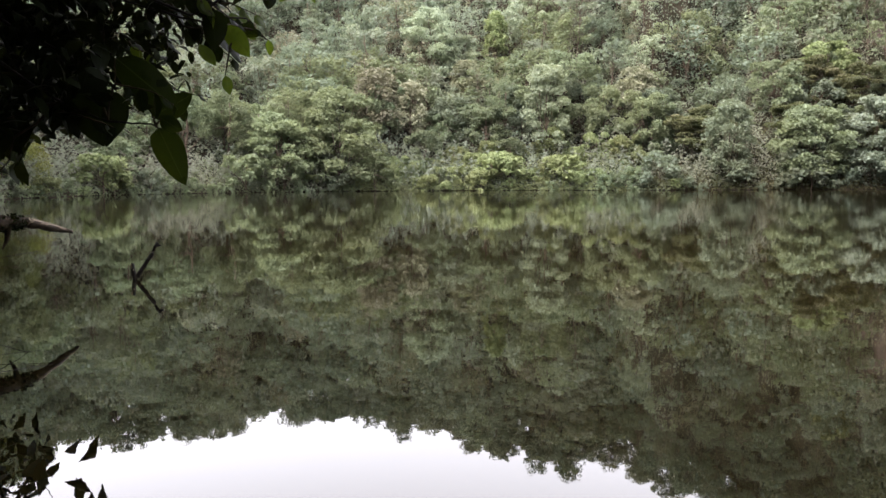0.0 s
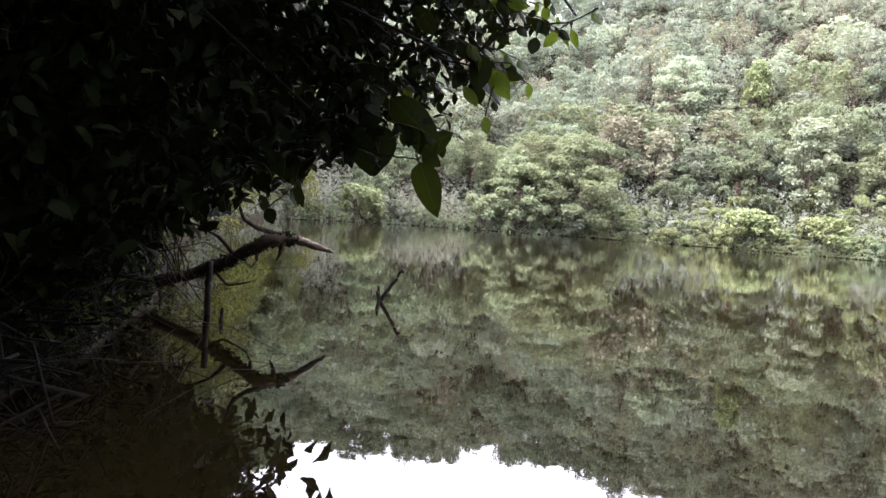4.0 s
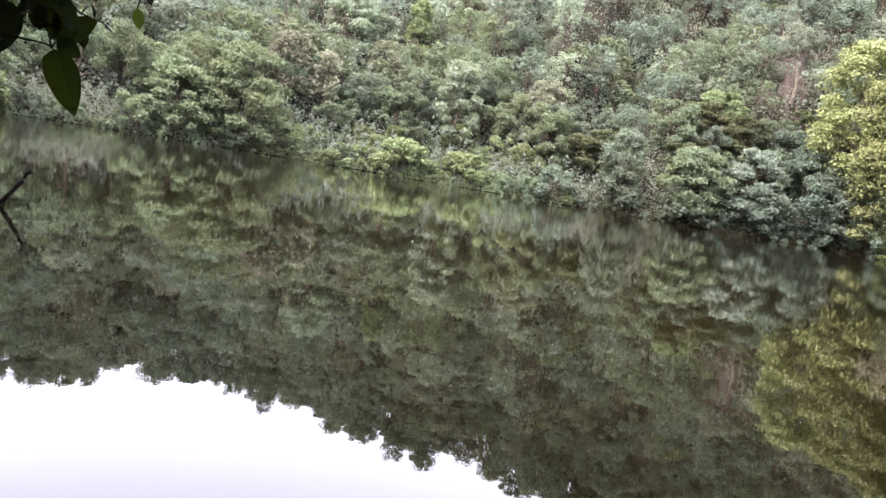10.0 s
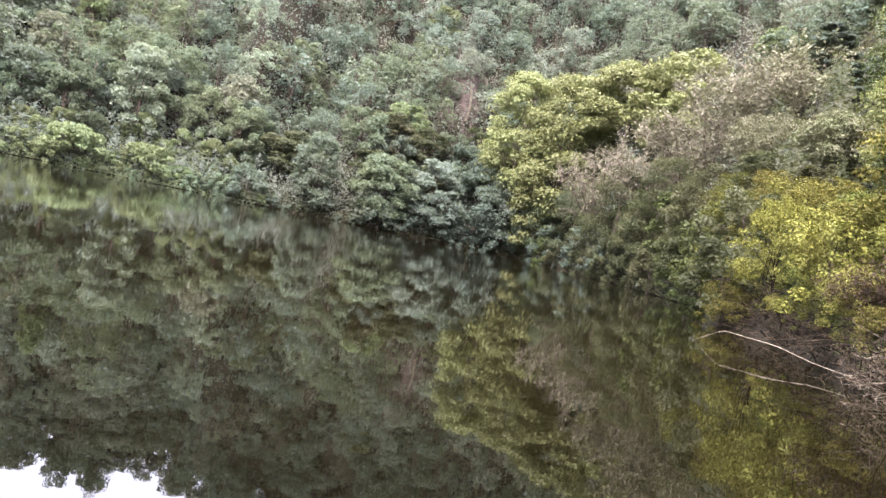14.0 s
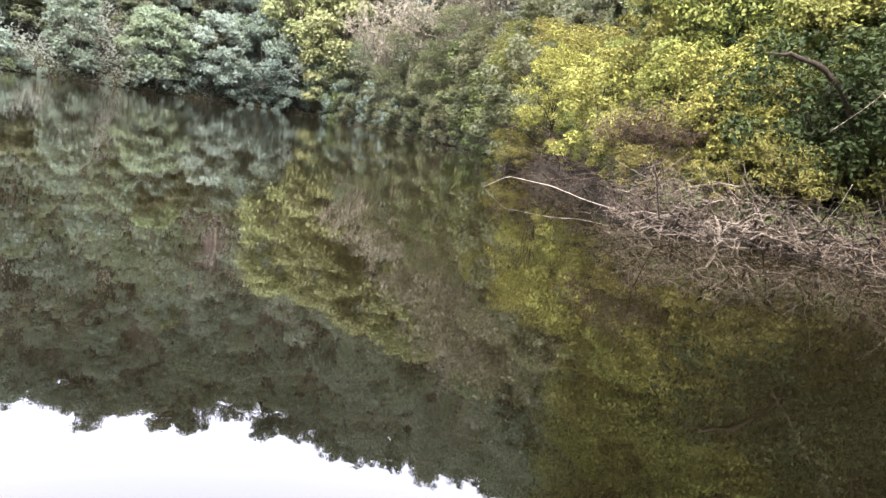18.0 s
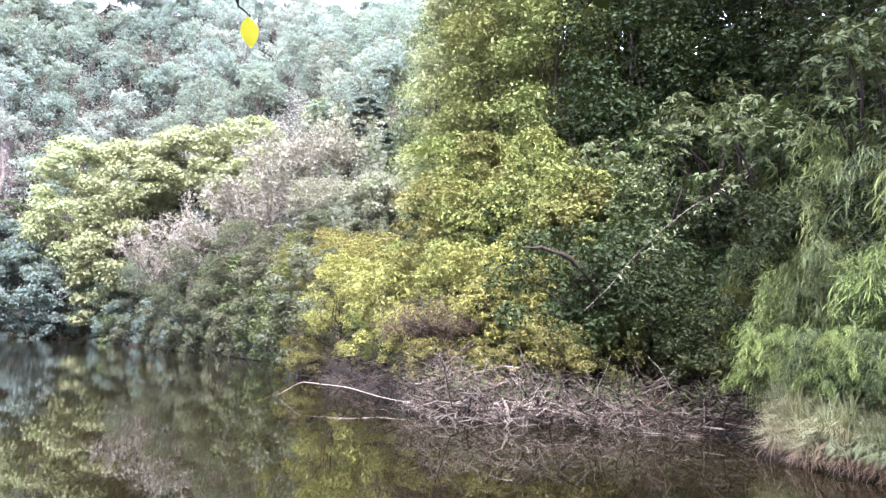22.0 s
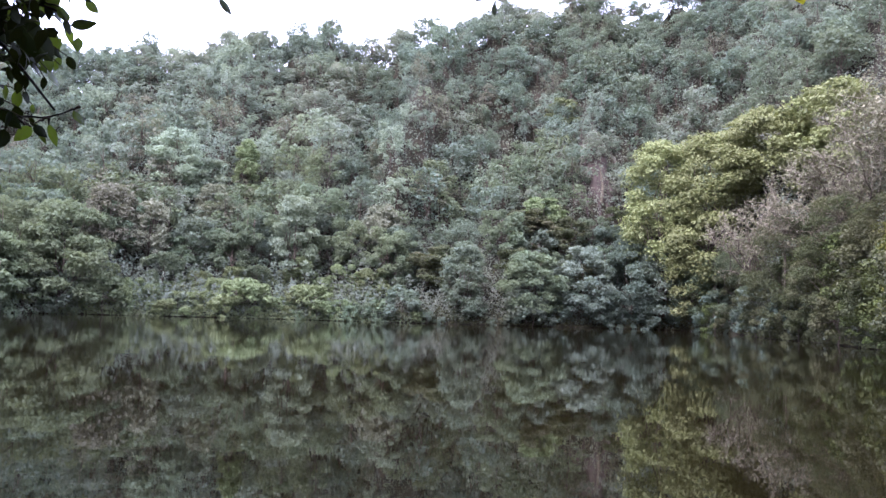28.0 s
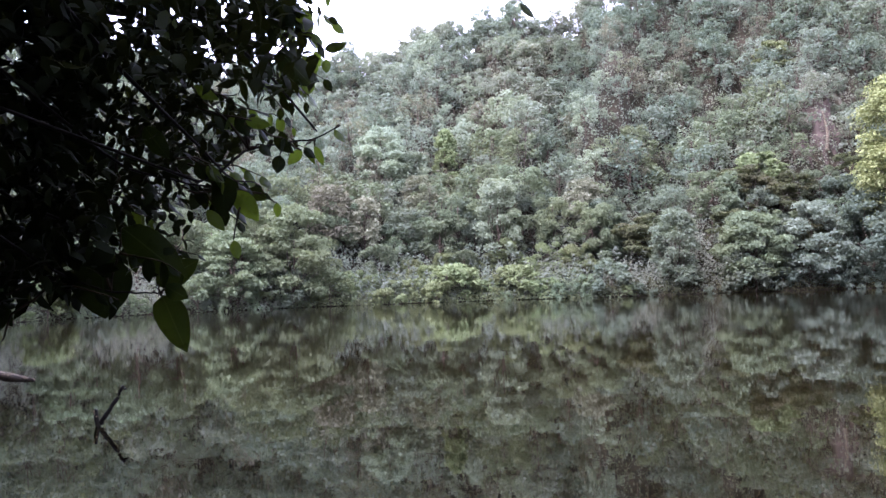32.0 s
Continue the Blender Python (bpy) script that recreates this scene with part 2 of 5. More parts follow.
def big_leaf_material(name, blade, vein, glow, thin, spec=0.18):
    m, n, l, b = material(name)
    uv = n.new("ShaderNodeUVMap")
    uv.uv_map = "leaf"
    sep = n.new("ShaderNodeSeparateXYZ")
    l.new(uv.outputs[0], sep.inputs[0])
    wave = n.new("ShaderNodeMath")
    wave.operation = "PINGPONG"
    wave.inputs[1].default_value = 0.25
    l.new(sep.outputs[0], wave.inputs[0])
    near = n.new("ShaderNodeMapRange")
    near.inputs[1].default_value, near.inputs[2].default_value = 0.03, 0.0
    l.new(wave.outputs[0], near.inputs[0])
    ob, geo = n.new("ShaderNodeObjectInfo"), n.new("ShaderNodeNewGeometry")
    blotch = noise_of(n, l, 18.0, 5.0, geo.outputs["Position"])
    c = mix_rgb(n, l, ob.outputs["Random"], tuple(v * 0.65 for v in blade), tuple(v * 1.3 for v in blade))
    c = mix_rgb(n, l, spread(n, l, blotch, 0.55, 0.75), c, tuple(v * 0.6 for v in blade))
    c = mix_rgb(n, l, near.outputs[0], c, vein)
    l.new(c, b.inputs["Base Color"])
    b.inputs["Roughness"].default_value = 0.45
    b.inputs["Specular IOR Level"].default_value = spec
    tr = n.new("ShaderNodeBsdfTranslucent")
    g = mix_rgb(n, l, near.outputs[0], glow, vein)
    l.new(mix_rgb(n, l, spread(n, l, blotch, 0.55, 0.75), g, tuple(v * 0.55 for v in glow)), tr.inputs[0])
    mx = n.new("ShaderNodeMixShader")
    mx.inputs[0].default_value = thin
    l.new(b.outputs[0], mx.inputs[1])
    l.new(tr.outputs[0], mx.inputs[2])
    l.new(mx.outputs[0], n["Material Output"].inputs[0])
    return m


# one leaf in three tones, backlit, shaded, half lit: light in the colour
M_LITLEAF = big_leaf_material("backlit_leaf", (0.016, 0.026, 0.006), (0.06, 0.08, 0.018), (0.11, 0.16, 0.012), 0.42, 0.12)
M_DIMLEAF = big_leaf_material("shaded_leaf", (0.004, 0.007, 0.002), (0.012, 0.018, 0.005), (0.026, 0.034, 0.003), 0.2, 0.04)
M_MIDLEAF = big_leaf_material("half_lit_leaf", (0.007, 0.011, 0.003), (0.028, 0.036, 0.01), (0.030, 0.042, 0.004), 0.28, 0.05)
M_TWIGLEAF = big_leaf_material("twig_leaf", (0.07, 0.085, 0.06), (0.10, 0.12, 0.07), (0.10, 0.13, 0.05), 0.2)
M_GOLDLEAF = big_leaf_material("yellowed_leaf", (0.42, 0.38, 0.02), (0.5, 0.5, 0.06), (0.75, 0.68, 0.02), 0.6)
M_SOIL, M_WATER, M_ROCK = ground_material(), water_material(), rock_material()


# ---- mesh helpers ----
def mesh_of(name, verts, tris, mats, index=None, uv=None, smooth=False):
    me = bpy.data.meshes.new(name)
    verts, tris = np.asarray(verts, np.float32), np.asarray(tris, np.int32)
    k = tris.shape[1]
    me.vertices.add(len(verts))
    me.vertices.foreach_set("co", verts.ravel())
    me.loops.add(tris.size)
    me.loops.foreach_set("vertex_index", tris.ravel())
    me.polygons.add(len(tris))
    me.polygons.foreach_set("loop_start", np.arange(0, tris.size, k, dtype=np.int32))
    if index is not None:
        me.polygons.foreach_set("material_index", np.asarray(index, np.int32))
    if smooth:
        me.polygons.foreach_set("use_smooth", np.ones(len(tris), bool))
    if uv is not None:
        layer = me.uv_layers.new(name="leaf")
        layer.data.foreach_set("uv", np.asarray(uv, np.float32)[tris.ravel()].ravel())
    for m in mats if isinstance(mats, (list, tuple)) else [mats]:
        me.materials.append(m)
    me.update(calc_edges=True)
    me.validate()
    return me


def join(pieces):
    """Joins (verts, faces) pairs into one."""
    vs, fs, at = [], [], 0
    for v, f in pieces:
        vs.append(np.asarray(v))
        fs.append(np.asarray(f) + at)
        at += len(v)
    return np.concatenate(vs), np.concatenate(fs)


def part(name, me, parent, label="", at=None):
    ob = new(name, me)
    ob.parent = parent
    if at is not None:
        ob.matrix_basis = at
    return tagged(ob, label)


def thing(name, where, label, category, group="", kind=""):
    ob = new(name)
    ob.empty_display_size = 0.2
    ob.matrix_basis = where if isinstance(where, Matrix) else Matrix.Translation(where)
    return tagged(ob, label, category, group, kind)


def unit(v):
    return v / np.maximum(np.linalg.norm(v, axis=-1, keepdims=True), 1e-9)


def leaf_cloud(rng, at, normal, length, ratio=0.5, fold=0.12, along=None):
    """One folded four-cornered leaf at each point, facing along its normal."""
    k = len(at)
    length = np.broadcast_to(length, k)[:, None]
    t = rng.normal(size=(k, 3)) if along is None else along + 0.25 * rng.normal(size=(k, 3))
    t = unit(t - normal * (t * normal).sum(1, keepdims=True))
    s = np.cross(normal, t)
    up = normal * length * fold
    v = np.stack([at - t * length * 0.5, at + s * length * ratio * 0.5 + up, at + t * length * 0.5 - up * 0.5, at - s * length * ratio * 0.5 + up], 1)
    q = np.arange(k)[:, None] * 4
    return v.reshape(-1, 3), np.concatenate([q + [0, 1, 2], q + [0, 2, 3]])


def oval_cloud(rng, at, normal, length, ratio=0.5, fold=0.1, along=None):
    """As leaf_cloud, with six-cornered pointed leaves, for what hangs close by."""
    k = len(at)
    length = np.broadcast_to(length, k)[:, None]
    t = rng.normal(size=(k, 3)) if along is None else along + 0.25 * rng.normal(size=(k, 3))
    t = unit(t - normal * (t * normal).sum(1, keepdims=True))
    s = np.cross(normal, t) * length * ratio * 0.5
    up = normal * length * fold
    v = np.stack([at - t * length * 0.5, at - t * length * 0.26 + s * 0.85 + up, at + t * length * 0.12 + s * 0.9 + up * 0.8, at + t * length * 0.55 - up,
                  at + t * length * 0.12 - s * 0.9 + up * 0.8, at - t * length * 0.26 - s * 0.85 + up], 1)
    q = np.arange(k)[:, None] * 6
    return v.reshape(-1, 3), np.concatenate([q + [0, 1, 5], q + [1, 2, 5], q + [2, 4, 5], q + [2, 3, 4]])


def chip_cloud(rng, at, normal, length, ratio=0.5):
    """As leaf_cloud, one three-cornered leaf at each point, for what stays far off."""
    k = len(at)
    length = np.broadcast_to(length, k)[:, None]
    t = rng.normal(size=(k, 3))
    t = unit(t - normal * (t * normal).sum(1, keepdims=True))
    s = np.cross(normal, t) * length * 0.55
    v = np.stack([at - t * length * 0.5 - s * 0.8, at - t * length * 0.3 + s, at + t * length * 0.6], 1)
    return v.reshape(-1, 3), np.arange(k * 3).reshape(-1, 3)


def tube(points, radii, sides=5):
    """A tapered limb along a line of points (triangles)."""
    p = np.asarray(points, float)
    r = np.asarray(radii, float)
    d = unit(np.gradient(p, axis=0))
    ref = np.where(np.abs(d[:, 2:3]) > 0.9, [[1.0, 0, 0]], [[0, 0, 1.0]])
    a = unit(np.cross(d, ref))
    b = np.cross(d, a)
    w = np.linspace(0, 2 * np.pi, sides, endpoint=False)
    v = p[:, None] + r[:, None, None] * (np.cos(w)[None, :, None] * a[:, None] + np.sin(w)[None, :, None] * b[:, None])
    f = []
    for i in range(len(p) - 1):
        for j in range(sides):
            k, m = i * sides, (j + 1) % sides
            f += [(k + j, k + m, k + sides + m), (k + j, k + sides + m, k + sides + j)]
    e = (len(p) - 1) * sides
    f += [(e, e + j, e + j + 1) for j in range(1, sides - 1)]
    return v.reshape(-1, 3), np.array(f)


def bend(rng, a, b, steps=5, wander=0.12, sag=0.0):
    """A crooked line from a to b."""
    a, b = np.asarray(a, float), np.asarray(b, float)
    t = np.linspace(0, 1, steps)[:, None]
    span = np.linalg.norm(b - a)
    off = rng.normal(size=(steps, 3)) * wander * span * np.sin(np.pi * t)
    off[:, 2] -= (sag * span * np.sin(np.pi * t))[:, 0]
    return a + (b - a) * t + off


# ---- the lie of the land: distance of the shore and height of the skyline by heading ----
SHORE_AT = [-180, -120, -75, -60, -50, -45, -41, -38, -34, -32, -26, -18, -9, 0, 16, 24, 30, 37, 40.5, 43, 46, 49, 51.5, 52.6, 56, 60, 62.2, 67, 86.5, 87.9, 88.4, 92.4, 98, 110, 120, 135, 180]
SHORE = [0.9, 0.9, 2.2, 3.2, 4.2, 5.2, 7.5, 25, 45, 52, 60, 65, 68, 69, 69, 73, 77, 79, 72, 57, 52, 44, 40, 27, 22.5, 18, 13.8, 13, 13.6, 12.9, 11.4, 10.5, 9.9, 6.0, 3.0, 1.2, 0.9]
RIDGE_AT = [-180, -60, -30, -27, -21, -13, -4.5, 0, 3.5, 8.5, 10.5, 14, 17, 22, 28, 33, 37.5, 40, 47, 59, 64, 75, 100, 180]
RIDGE = [20, 20, 17, 16.0, 17.2, 16.0, 17.4, 18.5, 19.5, 20.5, 19.8, 20.2, 21.3, 22.2, 23.6, 22.8, 23.2, 24.6, 25.1, 25.6, 27, 28, 28, 20]
FAR_AT, FAR = [-180, -40, -30, 58, 66, 180], [60, 80, 118, 118, 45, 45]


def shore(h):
    return np.interp(h, SHORE_AT, SHORE)


def land(h, r):
    """Height of the ground at a heading in degrees and a distance."""
    h, r = np.asarray(h, float), np.asarray(r, float)
    s, far = shore(h), np.interp(h, FAR_AT, FAR)
    top = far * np.tan(np.radians(np.interp(h, RIDGE_AT, RIDGE))) + 1.2 - np.interp(h, [58, 66], [2.7, 4.0])
    d = r - s
    k = np.clip(d / (far - s), 0, 1)
    up = 0.22 * (1 - np.exp(-np.maximum(d, 0) / 0.4)) + top * (0.82 * k + 0.18 * k * k)
    up = up + np.where(d > 0, np.minimum(d * 0.06, 1.2), 0) * (np.sin(h * 0.9) + np.sin(h * 2.3 + r * 0.21))
    up = up + np.where(d > 0, 9.0 * k * (1 - k), 0) * np.sin(h * 0.36 - r * 0.13 + 2.4) * np.interp(h, [-34, -28, 34, 42], [0, 1, 1, 0])
    fold = 13.2 + 0.16 * (r - 78)
    up = up + np.where((d > 0) & (r < far), 4 * k * (1 - k), 0) * (4.0 * np.exp(-((h - fold) / 1.5) ** 2) - 3.5 * np.exp(-((h - fold + 3.2) / 1.6) ** 2) - 3.0 * np.exp(-((h - fold - 4.5) / 2.0) ** 2))
    up = np.maximum(up, 0.02 + 0.1 * np.minimum(np.maximum(d, 0), 2))
    past = np.maximum(r - far, 0)
    up = up + np.where(past > 0, -0.12 * np.minimum(past, 300), 0)
    return np.where(d < 0, np.maximum(-1.6, 0.35 * d), np.maximum(up, 0.01))


def place(h, r, lift=0.0):
    a = np.radians(h)
    return Vector((float(r * np.sin(a)), float(r * np.cos(a)), float(land(h, r)) + lift))


def aim(h, tilt, r):
    """A point at a heading, a tilt and a distance along the ground from where the walker stands."""
    a = radians(h)
    return np.array([r * math.sin(a), r * math.cos(a), 1.2 + r * math.tan(radians(tilt))])


heads = np.unique(np.concatenate([np.arange(-180, 180, 3.0), np.arange(-60, 104, 0.8), np.arange(50.0, 54.5, 0.15), np.arange(-43, -33, 0.3)]))
rel = np.concatenate([np.linspace(0.05, 0.95, 6), [0.985, 1.0, 1.006, 1.02, 1.05, 1.1]])
rows_v = []
for h in heads:
    s = shore(h)
    far = np.interp(h, FAR_AT, FAR)
    rr = np.concatenate([s * rel, np.linspace(s * 1.1 + 0.5, far, 22), far + np.array([6, 15, 40, 120, 400, 4000.0])])
    z = land(h, rr)
    a = np.radians(h)
    rows_v.append(np.stack([rr * np.sin(a), rr * np.cos(a), z], 1))
grid = np.array(rows_v)
nh, nr = grid.shape[:2]
i, j = np.meshgrid(np.arange(nh), np.arange(nr - 1), indexing="ij")
a0, b0 = i * nr + j, ((i + 1) % nh) * nr + j
quads = np.stack([a0, a0 + 1, b0 + 1, b0], -1).reshape(-1, 4)
tagged(new("ground", mesh_of("ground", grid.reshape(-1, 3), quads, M_SOIL, smooth=True)), "dark leaf-littered forest soil rising steeply from the lake", "ground", kind="structure")

ring = np.radians(np.arange(0, 360, 3.0))
wv, wf = [(0, 0, 0)], []
for k, r in enumerate((20, 60, 100)):
    wv += [(r * math.sin(a), r * math.cos(a), 0) for a in ring]
w_tri = [(0, 1 + (q + 1) % 120, 1 + q) for q in range(120)]
for k in range(2):
    for q in range(120):
        a, b = 1 + k * 120 + q, 1 + k * 120 + (q + 1) % 120
        w_tri += [(a, b, b + 120), (a, b + 120, a + 120)]
tagged(new("water", mesh_of("water", wv, w_tri, M_WATER, smooth=True)), "still dark brown lake water mirroring the wooded hill", "lake", kind="structure")


# ---- plants ----
def crown_points(rng, radius, height, lobes, count, flat=0.6, low=0.15, hollow=0.55, puff=(0.28, 0.5), soft=0.55):
    """Leaf places and facings on the rounded lobes of a crown that stands on z = 0."""
    t = rng.random(lobes)
    ang = rng.random(lobes) * 2 * np.pi
    zc = height * (low + (0.86 - low) * np.sqrt(rng.random(lobes)))
    reach = radius * np.sqrt(np.clip(1 - ((zc / height - 0.35) / 0.72) ** 2, 0.05, 1)) * (0.45 + 0.4 * t)
    centre = np.stack([np.cos(ang) * reach, np.sin(ang) * reach, zc], 1)
    size = radius * (puff[0] + (puff[1] - puff[0]) * rng.random(lobes))
    pick = rng.integers(0, lobes, count)
    d = unit(rng.normal(size=(count, 3)) + [0, 0, 0.55])
    depth = hollow + (1.05 - hollow) * np.sqrt(rng.random(count))
    p = centre[pick] + d * (size[pick] * depth)[:, None] * [1, 1, flat]
    nrm = unit(d * 0.8 + [0, 0, 0.5] + soft * 0.8 * rng.normal(size=(count, 3)))
    p[:, 2] = np.maximum(p[:, 2], 0.03 * height)
    return p, nrm, centre, size


def tree_data(seed, radius, height, lobes, count, leaf, flat=0.6, low=0.25, ratio=0.5, trunk=0.05, sides=5, puff=(0.28, 0.5), far=False, soft=0.55):
    rng = np.random.default_rng(seed)
    p, nrm, centre, size = crown_points(rng, radius, height, lobes, count, flat, low, 0.55, puff, soft)
    v, f = (chip_cloud if far else leaf_cloud)(rng, p, nrm, leaf * rng.uniform(0.6, 1.25, count), ratio)
    lean = rng.normal(size=2) * 0.05 * height
    stem = [tube(bend(rng, (0, 0, -0.4), (lean[0], lean[1], height * 0.75), 6, 0.03), np.linspace(trunk, trunk * 0.35, 6) * height, sides)]
    for c in centre[: min(7, lobes)]:
        z0 = height * (0.15 + 0.4 * rng.random())
        stem.append(tube(bend(rng, (lean[0] * z0 / height, lean[1] * z0 / height, z0), c, 4, 0.06), np.linspace(trunk * 0.45, trunk * 0.1, 4) * height, 4))
    return (v, f), join(stem)


def tree_thing(name, seed, leafmat, barkmat, label, category, group="", **kw):
    crown, stem = tree_data(seed, **kw)
    root = thing(name, (0, 0, -50), label, category, group)
    part("trunk", mesh_of("trunk", *stem, barkmat), root)
    part("crown", mesh_of("crown", *crown, leafmat), root)
    return root


def stand(h, low):
    """How far off the ground at a heading comes up to a tilt, seen from the landing."""
    r = np.linspace(float(shore(h)) + 0.5, float(np.interp(h, FAR_AT, FAR)), 300)
    up = np.degrees(np.arctan2(land(h, r) - 1.2, r))
    return float(r[int(np.argmax(up > low))]) if (up > low).any() else float(r[-1])


def dome_points(rng, a, low, high, lobes, count, puff, flat, soft, skirt):
    """Leaf places on the tiered clumps of a domed crown of half-width a between two heights."""
    t = rng.random(lobes) ** 0.85
    ang = rng.random(lobes) * 2 * np.pi
    wide = np.where(t > 0.35, np.sqrt(np.clip(1 - ((t - 0.35) / 0.68) ** 2, 0.02, 1)), skirt + (1 - skirt) * t / 0.35)
    reach = wide * (0.5 + 0.42 * np.sqrt(rng.random(lobes))) * a
    size = max(a, math.sqrt(a * 0.5 * (high - low))) * rng.uniform(*puff, lobes)
    centre = np.stack([np.cos(ang) * reach, np.sin(ang) * reach, low + (high - low) * (0.05 + 0.95 * t) - size * flat], 1)
    share = size ** 2 / (size ** 2).sum()
    pick = rng.choice(lobes, count, p=share)
    d = unit(rng.normal(size=(count, 3)) + [0, 0, 0.7])
    depth = (0.35 + 0.7 * np.sqrt(rng.random(count))) * (1 + 0.18 * rng.normal(size=count))
    p = centre[pick] + d * (size[pick] * depth)[:, None] * [1, 1, flat]
    p[:, 2] = np.maximum(p[:, 2], 0.03)
    return p, unit(d * 0.6 + [0, 0, 0.6] + soft * rng.normal(size=(count, 3))), centre


def dome_tree(name, seed, leafmat, barkmat, label, h, top, low, half, count, leaf, r=None, group="", category="tree", lobes=44, puff=(0.16, 0.3), flat=0.5, soft=0.5, skirt=0.6, trunk=0.018, far=True, ratio=0.5):
    """A tree at a heading whose crown fills the tilts from low to top and half degrees to each side."""
    rng = np.random.default_rng(seed)
    r = max(stand(h, low - 1.0) if r is None else r, float(shore(h)) + 0.7)
    while 1.2 + r * math.tan(radians(top)) - float(land(h, r)) < 0.12 * r * math.tan(radians(top)) + 0.8:
        r -= 0.5
    base = place(h, r)
    high = 1.2 + r * math.tan(radians(top)) - base.z
    bottom = max(0.04, 1.2 + r * math.tan(radians(low)) - base.z)
    bottom = min(bottom, 0.5 * high)
    p, nrm, centre = dome_points(rng, r * math.tan(radians(half)), bottom, high, lobes, count, puff, flat, soft, skirt)
    root = thing(name, base, label, category, group)
    part("trunk", mesh_of("trunk", *tube(bend(rng, (0, 0, -0.4), (0, 0, bottom + 0.6 * (high - bottom)), 7, 0.008), np.linspace(trunk, trunk * 0.3, 7) * high, 5), barkmat), root)
    for c in centre[:14]:
        z0 = bottom + (c[2] - bottom) * rng.uniform(0.0, 0.45)
        part("limb", mesh_of("limb", *tube(bend(rng, (0, 0, max(z0 * 0.8, 0.1)), c, 5, 0.05), np.linspace(trunk * 0.36, trunk * 0.08, 5) * high, 4), barkmat), root)
    v, f = (chip_cloud if far else leaf_cloud)(rng, p, nrm, leaf * rng.uniform(0.6, 1.3, count), ratio)
    part("crown", mesh_of("crown", v, f, leafmat), root)
    return root


def put(root, h, r, scale=1.0, spin=None, lift=0.0, label=""):
    spin = random.uniform(0, 360) if spin is None else spin
    m = Matrix.Translation(place(h, r, lift)) @ pose(0, 0, 0, 0, 0, spin) @ Matrix.Diagonal((scale * random.uniform(0.9, 1.1), scale * random.uniform(0.9, 1.1), scale, 1))
    ob = copy_thing(root, m)
    if label:
        ob["label"] = label
    return ob


def erase(root):
    for o in (*root.children_recursive, root):
        bpy.data.objects.remove(o)


# woods on the hill, past counting: one joined stuff object for each look of foliage
rng = np.random.default_rng(5)
HILL_TREE = dict(radius=2.1, height=5.0, lobes=26, count=1080, leaf=0.205, flat=0.75, low=0.05, puff=(0.17, 0.34), trunk=0.016, far=True, soft=0.6)
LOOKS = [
    ("grey_green_woods", M_FAR_HAZED, "dense haze-paled grey-green forest canopy climbing the steep hillside", HILL_TREE),
    ("deep_green_woods", M_DEEP, "dark green broadleaf forest canopy, also put where the hillside is shaded", HILL_TREE),
    ("pale_green_woods", M_PALE, "pale tree crowns among the hillside forest, paled further for haze", HILL_TREE),
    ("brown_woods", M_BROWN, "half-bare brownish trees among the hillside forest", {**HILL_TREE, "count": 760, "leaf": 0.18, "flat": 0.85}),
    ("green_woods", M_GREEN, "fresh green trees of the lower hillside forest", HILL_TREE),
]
pools = [[tree_data(100 * k + q, **look_[3], sides=3) for q in range(6)] for k, look_ in enumerate(LOOKS)]
woods = [[] for _ in LOOKS]
shore_sites = []
step = 2.35
